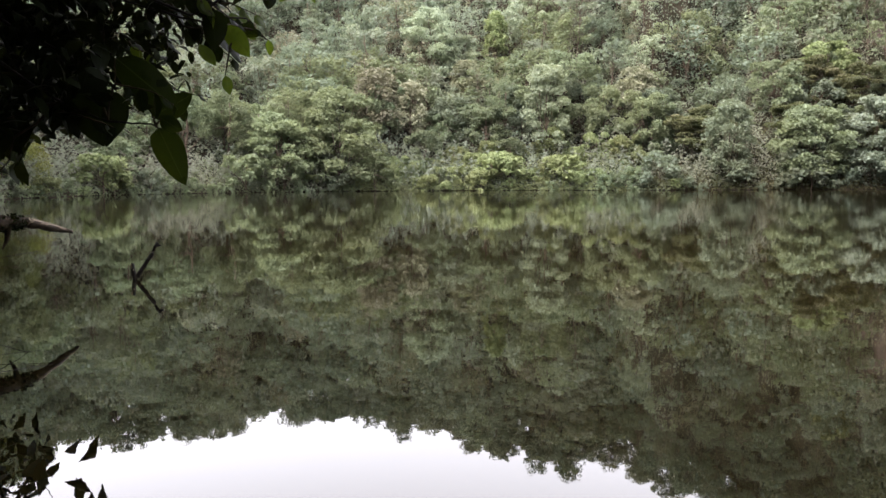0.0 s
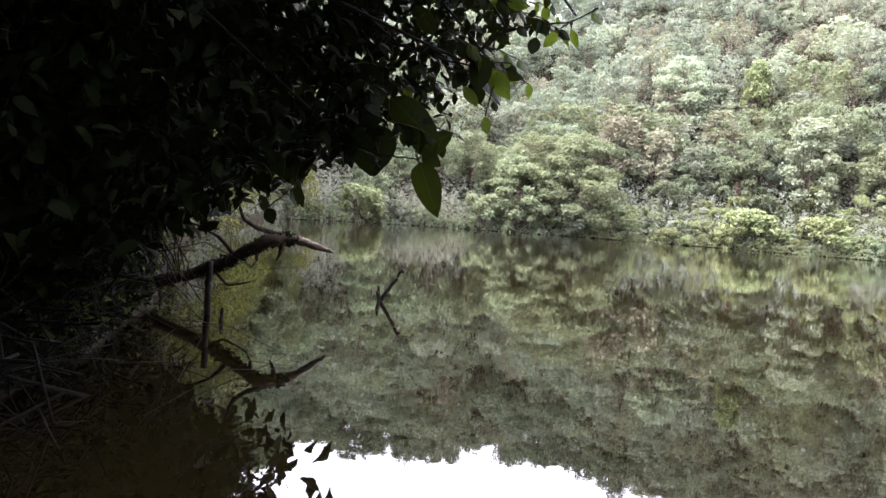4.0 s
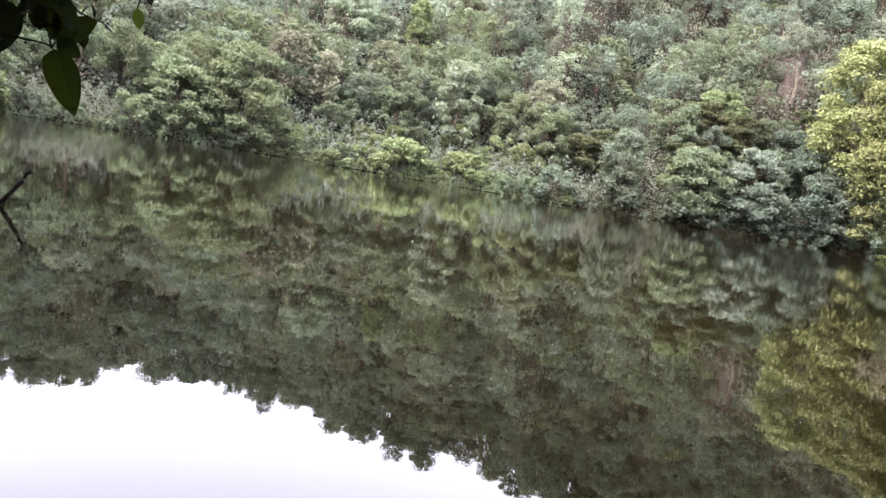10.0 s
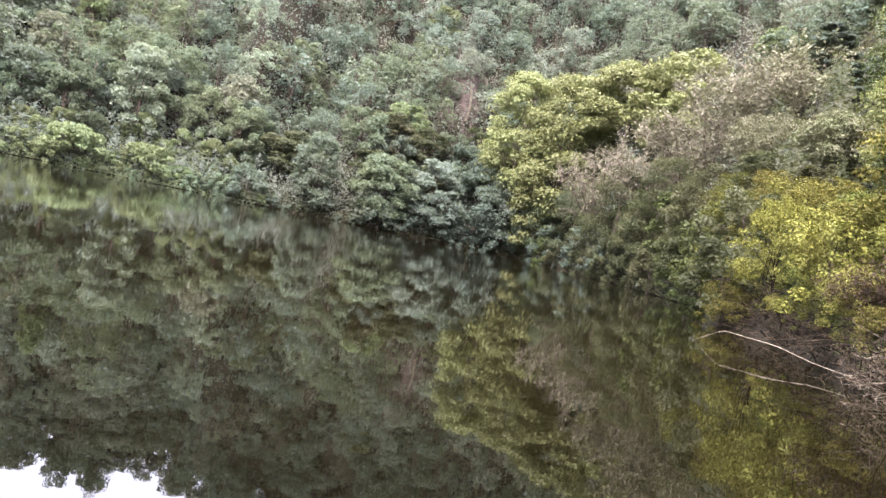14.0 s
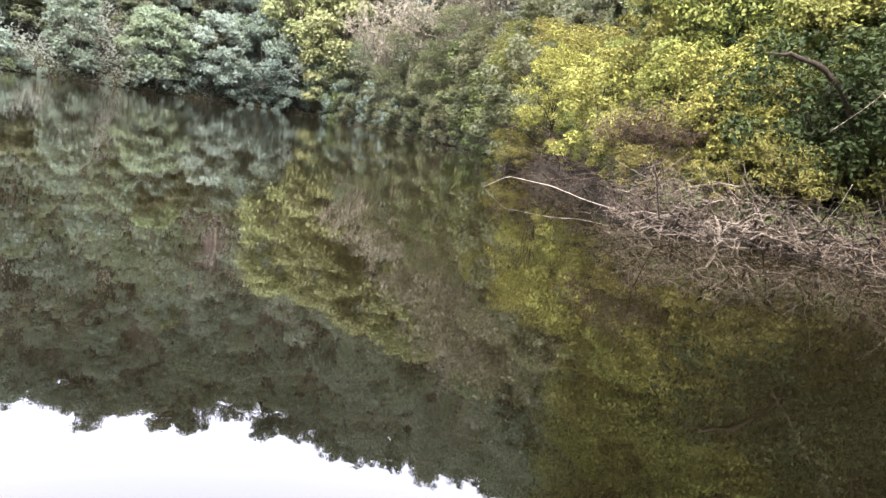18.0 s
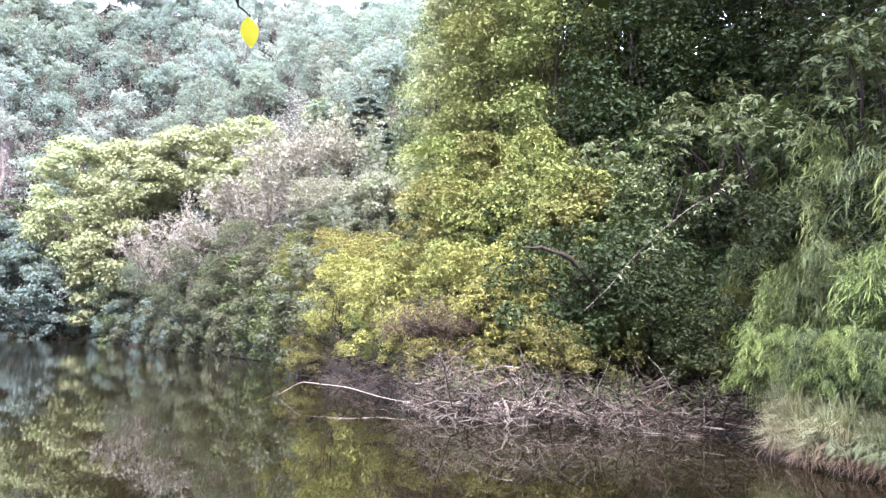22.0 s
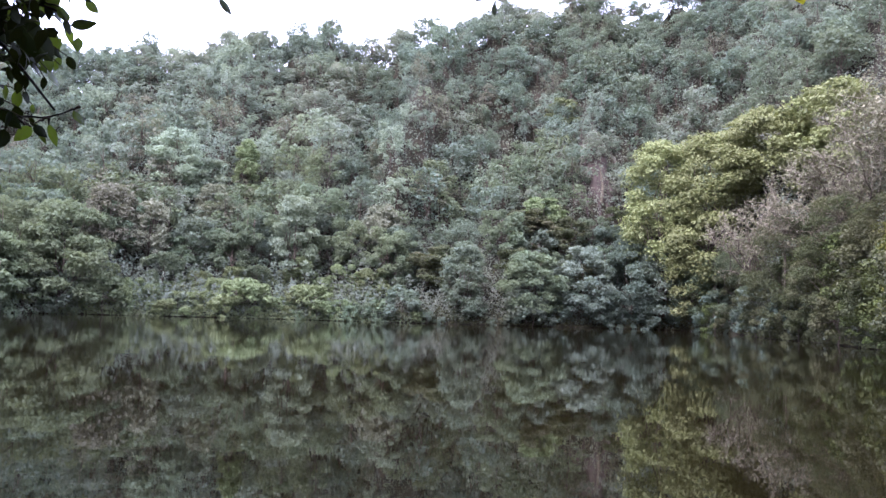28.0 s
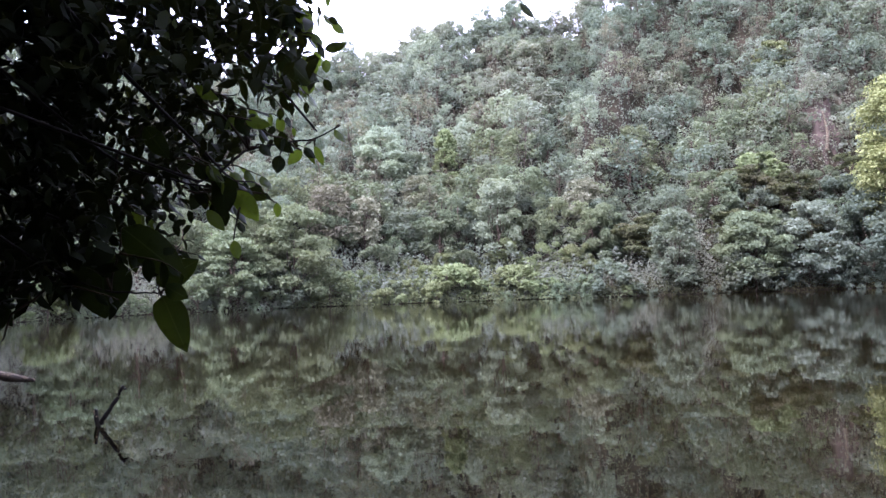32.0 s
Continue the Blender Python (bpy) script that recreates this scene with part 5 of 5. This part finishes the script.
snag = limb("forked_stick", [(-3.53, 7.93, -0.5), (-3.53, 7.93, 0.0), (-3.45, 7.965, 0.13), (-3.37, 8.0, 0.26), (-3.30, 8.03, 0.40)], [0.026, 0.026, 0.023, 0.02, 0.017], M_SILHOUETTE, "dark forked dead branch sticking out of the lake", "stick", 7, 4)
offshoot(snag, [(-3.53, 7.93, 0.0), (-3.55, 7.93, 0.09), (-3.555, 7.93, 0.18)], [0.026, 0.024, 0.018], M_SILHOUETTE)
offshoot(snag, [(-3.545, 7.925, 0.1), (-3.57, 7.92, 0.17)], [0.016, 0.012], M_GREY, name="barkless_stub")
offshoot(snag, [(-3.31, 8.03, 0.37), (-3.27, 8.04, 0.37)], [0.016, 0.009], M_SILHOUETTE)
limb("arched_cane", [(12.45, 6.53, 0.15), (12.76, 7.62, 0.2), (12.89, 8.55, 0.33), (12.82, 9.68, 0.35), (12.79, 10.35, -0.02)], [0.010, 0.009, 0.008, 0.007, 0.005], M_GREY, "thin pale cane arching out and dipping into the lake", "branch", 5, 5)
limb("broken_stub", [(12.2, 4.6, 0.05), (12.15, 4.62, 0.28), (12.1, 4.7, 0.46)], [0.03, 0.026, 0.014], M_GREY, "bleached broken stub standing among driftwood", "stick", 7, 6)
limb("withered_stem", [(12.25, 6.1, 0.1), (12.2, 6.0, 0.55), (12.3, 5.85, 0.95), (12.2, 5.95, 1.35)], [0.014, 0.012, 0.009, 0.004], M_DARKBARK, "thin dark withered stem standing in the driftwood", "stick", 5, 12)
lean_by = limb("leaning_branch", [(12.13, 3.28, 2.04), (12.23, 2.88, 2.48), (12.31, 2.52, 2.98), (12.4, 2.07, 3.47), (12.47, 1.62, 3.86), (12.54, 1.09, 4.18), (12.56, 0.6, 4.6)], [0.005, 0.005, 0.005, 0.005, 0.005, 0.004, 0.003], M_DEAD, "long thin pale branch leaning across the near slope", "branch", 5, 7)
rng = np.random.default_rng(71)
ends = np.linspace(0.25, 1.0, 60)[:, None]
spots = ends * np.array([0.42, -2.5, 2.45]) + np.array([0, 0, 0.0]) + rng.normal(size=(60, 3)) * 0.1
part("foliage", mesh_of("foliage", *leaf_cloud(rng, spots, unit(rng.normal(size=(60, 3)) + [0, 0, 1.0]), 0.12, 0.3), M_SEDGE), lean_by, "pale grey-green leaf whorls")
limb("crooked_bough", [(14.2, 2.9, 1.2), (13.6, 3.2, 2.0), (12.9, 3.45, 2.75), (12.5, 3.75, 3.05), (12.2, 4.1, 3.15), (11.95, 4.4, 3.12)], [0.07, 0.062, 0.055, 0.045, 0.034, 0.016], M_DARKBARK, "dark crooked bough bending out of the shrubs", "branch", 6, 8)


# ---- red earth scar with a bleached trunk on the hill ----
scar = thing("rock_face", place(30.4, 92), "reddish bare rock face among the hillside trees", "rock")
rng = np.random.default_rng(77)
hs, rs = np.meshgrid(np.linspace(28.2, 32.4, 26), np.linspace(87, 99.5, 26), indexing="ij")
zs = land(hs, rs) + 0.35 + rng.normal(size=hs.shape) * 0.3 + 0.5 * np.sin(hs * 5) * np.cos(rs * 0.9)
edge = np.minimum.reduce([hs - 28.2, 32.4 - hs, (rs - 87) / 3, (99.5 - rs) / 3]) + 0.45 * np.sin(hs * 7 + rs) * np.sin(rs * 1.3)
zs = zs - np.clip(0.7 - edge, 0, 1) * 3
pts = np.stack([rs * np.sin(np.radians(hs)), rs * np.cos(np.radians(hs)), zs], -1).reshape(-1, 3) - np.array(scar.matrix_basis.translation)
i, j = np.meshgrid(np.arange(25), np.arange(25), indexing="ij")
a0 = i * 26 + j
part("rock", mesh_of("rock", pts, np.stack([a0, a0 + 1, a0 + 27, a0 + 26], -1).reshape(-1, 4), M_ROCK), scar)
dead = place(30.9, 88.5, 0.3)
limb("dead_trunk", [dead, dead + Vector((0.2, 0.1, 2.2)), dead + Vector((-0.2, 0.2, 4.4))], [0.2, 0.14, 0.06], M_DEAD, "bleached dead trunk in front of the rock face", "tree trunk", 6, 9)


# ---- the tree that overhangs the landing ----
def leaf_mesh(name, length, width, seed, mat, heart=False):
    """A leaf blade from its stalk (origin) along -z, facing -y, folded along the midrib and curled."""
    rng = np.random.default_rng(seed)
    curl, fold, twist = rng.uniform(0.05, 0.22), rng.uniform(0.1, 0.35), rng.normal() * 0.15
    v, uv = [], []
    rows_n = 9
    for k in range(rows_n):
        t = k / (rows_n - 1)
        w = 0.5 * width * (math.sin(math.pi * t ** (0.8 if heart else 0.85)) ** (0.62 if heart else 0.8)) * (1 - 0.12 * t) * (1 - 0.5 * max(0, t - 0.85) / 0.15)
        for q in (-1.0, -0.5, 0.0, 0.5, 1.0):
            x = w * q
            y = -curl * length * t * t + abs(q) * w * fold + 0.012 * length * math.sin(9 * t + 3 * q + seed)
            a = twist * t
            v.append((x * math.cos(a) - y * math.sin(a), x * math.sin(a) + y * math.cos(a), -length * t))
            uv.append((q * 0.5 + 0.5, t))
    f = [(k * 5 + q, k * 5 + q + 1, k * 5 + q + 6, k * 5 + q + 5) for k in range(rows_n - 1) for q in range(4)]
    return mesh_of(name, v, f, mat, uv=uv, smooth=True)


EYE = Vector((0, 0, 1.2))
tree_foot = place(-95, 4.2)
tree = thing("overhanging_tree", tree_foot, "large-leaved tree overhanging the landing, in deep shade", "tree")
rng = np.random.default_rng(900)


def tree_limb(name, points, radii, sides=6, mat=M_DARKBARK):
    pts = np.array(points, float) - np.array(tree_foot)
    t = np.linspace(0, len(pts) - 1, len(pts) * 3)
    fine = np.stack([np.interp(t, range(len(pts)), pts[:, k]) for k in range(3)], 1)
    fine[1:-1] += rng.normal(size=(len(t) - 2, 3)) * np.mean(radii) * 0.35
    return part(name, mesh_of(name, *tube(fine, np.interp(t, range(len(pts)), radii), sides), mat, smooth=True), tree)


foot = np.array(tree_foot)
tree_limb("trunk", [foot - [0, 0, 0.3], foot + [0.2, 0.1, 1.4], foot + [0.3, 0.4, 2.8], foot + [0.6, 0.6, 4.2]], [0.2, 0.16, 0.13, 0.08], 9)
fork = foot + [0.3, 0.35, 2.5]
BOUGHS = []
for way in (((-18.2, 10.1), (-15.2, 12.7), (-12.4, 13.2), (-10.3, 13.5), (-8.4, 14.5)), ((-27.8, 3.7), (-24.6, 2.6), (-22.5, 2.5), (-21.4, 2.3)), ((-24.2, 11.3), (-20.8, 10.4), (-17.9, 9.9), (-15.9, 9.7))):
    line = np.concatenate([bend(rng, fork, aim(*way[0], 3.6), 6, 0.05, -0.08)[:-1], [aim(h0, t0, 3.52) for h0, t0 in way]])
    BOUGHS.append(line[5:])
    tree_limb("sprig", line, np.linspace(0.013, 0.003, len(line)), 6, M_SILHOUETTE)
for h0, t0, r0 in ((-24, 5, 3.9), (-16, 10, 3.7), (-10, 14, 3.65), (-12, 21, 3.6), (-30, 2.5, 4.2), (-38, 8, 4.8), (-45, 2, 5.2), (-30, 24, 4.0), (-50, 20, 4.2), (-36, -2, 6.5), (-42, 14, 7.0)):
    tip = aim(h0, t0, r0)
    line = bend(rng, fork, tip, 7, 0.05, -0.1)
    BOUGHS.append(line)
    tree_limb("bough", line, np.linspace(0.045, 0.005, 7), 6, M_SILHOUETTE)
for x, y, z in ((1.5, 1.2, 3.7), (2.4, -0.6, 3.9), (0.2, -2.0, 4.0), (-1.5, -2.6, 4.1), (0.4, 1.9, 3.6), (-1.4, 2.0, 3.9), (3.0, -2.4, 4.0), (1.0, -3.6, 4.1)):
    line = bend(rng, foot + [0.5, 0.55, 3.6], (x, y, z), 7, 0.04, -0.08)
    tree_limb("bough", line, np.linspace(0.06, 0.01, 7))

# small leaves of its crown: the hanging side, the dense dark side, the roof over the landing
def crown_side(count, h0, h1, t0, t1, r0, r1, leaf, seed, back=0.0):
    g = np.random.default_rng(seed)
    h, t, r = g.uniform(h0, h1, count * 3), g.uniform(t0, t1, count * 3), g.uniform(r0, r1, count * 3)
    lim = np.interp(t, [-14, -6, -2, 1, 4, 8, 13, 20, 40], [-46, -40, -34, -27, -17, -15, -10.5, -8, -6])
    lump = np.sin(h * 0.55 + 1.1) * np.sin(t * 0.6 + h * 0.2)
    ok = (h < lim - back - 5.0 * g.random(len(h)) ** 2 + 1.6 * lump)
    h, t, r = h[ok][:count], t[ok][:count], r[ok][:count]
    p = np.stack([r * np.sin(np.radians(h)), r * np.cos(np.radians(h)), 1.2 + r * np.tan(np.radians(t))], 1)
    p[:, 2] = np.maximum(p[:, 2], 0.06)
    nrm = unit(g.normal(size=(len(p), 3)) + [0, 0, 0.8])
    hang = unit(g.normal(size=(len(p), 3)) * 0.5 + [0, 0, -0.8])
    return oval_cloud(g, p, nrm, leaf * g.uniform(0.6, 1.2, len(p)), 0.5, 0.1, hang * 3)


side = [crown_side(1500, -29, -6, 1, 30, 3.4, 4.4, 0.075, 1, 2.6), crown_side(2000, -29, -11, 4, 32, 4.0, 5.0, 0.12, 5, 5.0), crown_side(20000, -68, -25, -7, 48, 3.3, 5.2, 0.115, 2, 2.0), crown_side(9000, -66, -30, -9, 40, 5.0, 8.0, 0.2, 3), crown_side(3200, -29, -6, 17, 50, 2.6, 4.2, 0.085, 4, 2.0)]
# the crown's side takes the leaf colour blackened for shade
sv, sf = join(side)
part("foliage", mesh_of("foliage", sv - foot, sf, M_NEAR_SHADED), tree, "leaves blackened to carry deep shade")
g = np.random.default_rng(905)
# hood: unseen leaves added above the crown's side to keep skylight off
hood = np.stack([g.uniform(-10, -0.8, 22000), g.uniform(-4, 7.5, 22000), 4.4 + 2.2 * g.random(22000)], 1)
hood = hood[hood[:, 1] < 1.6 - 0.72 * hood[:, 0]]
roof = np.stack([g.uniform(-7, 4.2, 20000), g.uniform(-7, 2.6, 20000), 3.4 + 1.8 * g.random(20000)], 1)
roof = roof[(roof[:, 1] < 2.2 - 0.12 * np.abs(roof[:, 0]) ** 1.3) | (roof[:, 0] < -2)]
roof = np.concatenate([roof, hood])
rim = np.hypot(roof[:, 0] + 2.5, roof[:, 1] + 0.2) + 1.3 * np.sin(np.arctan2(roof[:, 1] + 0.2, roof[:, 0] + 2.5) * 5) + 0.9 * g.random(len(roof))
roof = roof[(rim < 8.2) & (np.sin(roof[:, 0] * 1.9) * np.sin(roof[:, 1] * 2.1 + 1) > g.random(len(roof)) * 2.4 - 2.2)]
rv, rf = oval_cloud(g, roof, unit(g.normal(size=roof.shape) + [0, 0, 1.2]), 0.15 * g.uniform(0.6, 1.3, len(roof)), 0.55)
part("canopy", mesh_of("canopy", rv - foot, rf, M_NEAR_SHADED), tree, "leafy roof over the landing, with an unseen hood against skylight")

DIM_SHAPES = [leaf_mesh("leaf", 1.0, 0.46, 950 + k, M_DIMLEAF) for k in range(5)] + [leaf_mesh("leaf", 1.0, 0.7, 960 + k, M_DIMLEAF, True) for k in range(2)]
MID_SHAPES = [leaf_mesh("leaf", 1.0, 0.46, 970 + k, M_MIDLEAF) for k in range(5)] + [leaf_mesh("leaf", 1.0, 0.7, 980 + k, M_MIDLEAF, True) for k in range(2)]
LIT_SHAPES = [leaf_mesh("leaf", 1.0, 0.46, 910 + k, M_LITLEAF) for k in range(5)] + [leaf_mesh("leaf", 1.0, 0.7, 920 + k, M_LITLEAF, True) for k in range(2)]


def hang_leaf(parent, me, base, tip, wide, spin, own=1.0, origin=None):
    """A leaf between two points, its width scaled, turned about its own axis."""
    base, tip = Vector(base), Vector(tip)
    d = tip - base
    ln = d.length
    z = -d.normalized()
    to_eye = (EYE - base).normalized()
    y = -(to_eye - z * to_eye.dot(z)).normalized()
    x = y.cross(z)
    m = Matrix((x, y, z)).transposed().to_4x4()
    at = Matrix.Translation(base - (origin or tree_foot)) @ m @ pose(0, 0, 0, 0, 0, spin) @ Matrix.Diagonal((wide / own, ln, ln, 1))
    return part("leaf", me, parent, at=at)


# heading and tilt of stalk and tip, and width
LARGE_LEAVES = [(-21.3, 2.2, -19.7, -1.5, 0.145), (-25.2, 5.0, -24.9, 0.8, 0.24), (-23.9, 7.0, -19.7, 3.5, 0.16), (-21.7, 3.0, -18.8, 4.6, 0.12), (-21.1, 2.9, -19.6, 1.9, 0.083),
                (-17.1, 10.8, -16.9, 7.7, 0.12), (-13.0, 23.0, -11.9, 21.0, 0.13), (-12.7, 19.6, -10.3, 17.1, 0.134), (-22.4, 14.0, -20.7, 11.7, 0.088), (-24.6, 8.1, -25.2, 5.8, 0.09),
                (-31.6, 2.2, -31.8, 0.0, 0.16)]
LIT_LEAVES = [(-16.3, 9.7, -14.5, 7.5, 0.10), (-15.4, 9.7, -13.8, 9.1, 0.065), (-18.2, 8.3, -17.0, 6.7, 0.06), (-16.4, 6.1, -16.1, 4.6, 0.051), (-13.2, 8.8, -13.1, 7.7, 0.039), (-11.3, 12.7, -12.3, 11.6, 0.055),
              (-11.1, 13.0, -10.3, 11.6, 0.03), (-10.3, 13.0, -9.6, 11.5, 0.039), (-8.8, 14.2, -8.0, 13.1, 0.039), (-15.4, 14.7, -13.5, 14.4, 0.058), (-15.8, 14.9, -17.0, 14.0, 0.053)]
HIGH_LEAVES = [(-19.1, 16.9, -17.3, 16.0, 0.058), (-9.4, 19.9, -7.7, 20.3, 0.051), (-11.3, 22.5, -10.4, 20.6, 0.10), (-10.2, 21.0, -9.7, 20.0, 0.044), (-20.7, 21.8, -21.0, 19.5, 0.10), (-12.6, 17.6, -12.1, 16.2, 0.078),
               (-12.9, 12.3, -13.2, 10.9, 0.065), (-14.3, 13.1, -13.7, 12.1, 0.051), (-32.8, -2.3, -32.2, -3.5, 0.07), (-21.9, 22.2, -20.6, 20.0, 0.10)]
random.seed(21)
for k, (h0, t0, h1, t1, w) in enumerate(LARGE_LEAVES + LIT_LEAVES + HIGH_LEAVES):
    r = 3.55 - 0.03 * (k % 3)
    big = k < len(LARGE_LEAVES)
    # shaded, half-lit or backlit tone picked by place in the crown
    kinds = DIM_SHAPES if k in (1, 5, 6, 9) or k > 26 else MID_SHAPES if big or k in (12, 23) else LIT_SHAPES
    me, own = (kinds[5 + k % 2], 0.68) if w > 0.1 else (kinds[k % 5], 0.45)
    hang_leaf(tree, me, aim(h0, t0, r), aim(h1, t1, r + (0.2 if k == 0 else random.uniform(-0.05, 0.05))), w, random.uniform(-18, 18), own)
    stalk = aim(h0, t0, r)
    near = min((p for line in BOUGHS for p in line), key=lambda p: float(np.linalg.norm(p - stalk)))
    tree_limb("leaf_stalk", bend(rng, near, stalk, 5, 0.06, -0.05), np.linspace(0.007, 0.003, 5), 4)
for q in range(46):
    t0 = random.uniform(1.5, 26)
    lim = float(np.interp(t0, [1, 4, 8, 13, 20, 40], [-25, -17, -15, -10.5, -8, -6]))
    r = random.uniform(3.4, 4.1)
    inner = aim(lim - random.uniform(4.5, 9), t0 + random.uniform(1, 4), r + 0.1)
    outer = aim(lim - abs(random.gauss(0, 2.2)) - 0.4, t0, r)
    line = bend(rng, inner, outer, 6, 0.05, -0.06)
    tree_limb("sprig", line, np.linspace(0.006, 0.002, 6), 4)
    for k in range(6):
        f = 1.0 - 0.17 * k
        at = np.array([np.interp(f * 5, range(6), line[:, c]) for c in range(3)])
        ln = random.uniform(0.06, 0.125) * (0.75 if k == 0 else 1)
        d = (outer - inner) / np.linalg.norm(outer - inner) * random.uniform(0.1, 0.8) + np.array([random.gauss(0, 0.35), random.gauss(0, 0.35), -0.75])
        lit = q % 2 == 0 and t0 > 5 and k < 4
        hang_leaf(tree, (LIT_SHAPES if lit else DIM_SHAPES)[(q + k) % 5], at, at + d / np.linalg.norm(d) * ln, ln * random.uniform(0.42, 0.6), random.uniform(-70, 70), 0.43)

# twigs that hang from the leafy roof into the view
TWIG_SHAPES = [leaf_mesh("leaf", 1.0, 0.5, 930 + k, M_TWIGLEAF) for k in range(3)]
GOLD_SHAPE = leaf_mesh("leaf", 1.0, 0.6, 940, M_GOLDLEAF)


def hanging_twig(stem, leaves_, r, gold=-1):
    pts = [Vector(p) for p in stem]
    tw = tree_limb("hanging_twig", [tuple(p) for p in pts], np.linspace(0.0035, 0.0012, len(pts)), 5)
    for k, (h0, t0, h1, t1, w) in enumerate(leaves_):
        b = Vector(aim(h0, t0, r))
        hang_leaf(tw, GOLD_SHAPE if k == gold else TWIG_SHAPES[k % 3], b, aim(h1, t1, r), w, random.uniform(-20, 20), 0.47)
        near = min(pts, key=lambda p: (p - b).length)
        part("petiole", mesh_of("petiole", *tube(np.array([near, near.lerp(b, 0.5) + Vector((0, 0, 0.004)), b]) - foot, [0.0014, 0.001, 0.0008], 4), M_DARKBARK), tw)


hanging_twig([(0.45, 0.48, 3.3), (0.56, 0.57, 2.5), (0.611, 0.603, 1.794), (0.632, 0.616, 1.752), (0.655, 0.623, 1.71), (0.673, 0.619, 1.689), (0.69, 0.609, 1.676)],
             [(41.1, 31.9, 40.2, 30.9, 0.02), (44.1, 31.1, 43.3, 30.3, 0.016), (45.6, 30.9, 43.4, 30.4, 0.017), (46.3, 29.4, 45.0, 29.4, 0.011), (46.4, 30.3, 46.9, 31.6, 0.013), (47.4, 28.6, 47.0, 29.6, 0.008), (48.4, 27.4, 49.1, 24.8, 0.022), (39.7, 29.6, 38.4, 29.4, 0.011), (40.8, 30.4, 40.0, 30.1, 0.008)], 0.905, 6)
hanging_twig([(0.3, 0.9, 3.5), (0.5, 1.2, 2.6), (0.6, 1.36, 2.06), (0.63, 1.37, 1.96)],
             [(21.7, 27.8, 19.9, 25.9, 0.04), (25.0, 28.8, 23.0, 27.3, 0.034), (23.5, 26.7, 22.4, 25.9, 0.02), (24.1, 25.8, 24.1, 24.8, 0.013), (20.8, 28.5, 19.7, 27.6, 0.025), (17.1, 28.2, 16.8, 27.4, 0.022)], 1.5)
hanging_twig([(0.0, 1.1, 3.5), (0.04, 1.4, 2.6), (0.05, 1.54, 1.92)], [(1.6, 24.7, 2.7, 23.6, 0.015), (4.2, 25.7, 3.6, 25.0, 0.02)], 1.54)

# thick bushes, unseen behind the landing, added to close it and block light
BACK = tree_thing("landing_bush", 970, M_NEAR_SHADED, M_DARKBARK, "dense bush added round the landing to block light", "shrub", "bushes round the landing", radius=2.2, height=4.2, lobes=22, count=1000, leaf=0.38, flat=0.8, low=0.02, trunk=0.02)
random.seed(31)
for h in list(range(126, 181, 12)) + list(range(-172, -58, 12)):
    for d in (3.2, 6.5):
        put(BACK, h + random.uniform(-4, 4), float(shore(h)) + d, random.uniform(0.9, 1.3))
# more of them added as dark bulk behind the hanging crown
for h, d in ((-58, 2.4), (-54, 3.2), (-50, 2.6), (-47, 4.5), (-44.5, 3.0), (-43, 6.0), (-41.5, 5.0), (-40.5, 9.0), (-52, 6.5), (-47, 9.0)):
    put(BACK, h, float(shore(h)) + d, random.uniform(0.9, 1.3))
erase(BACK)
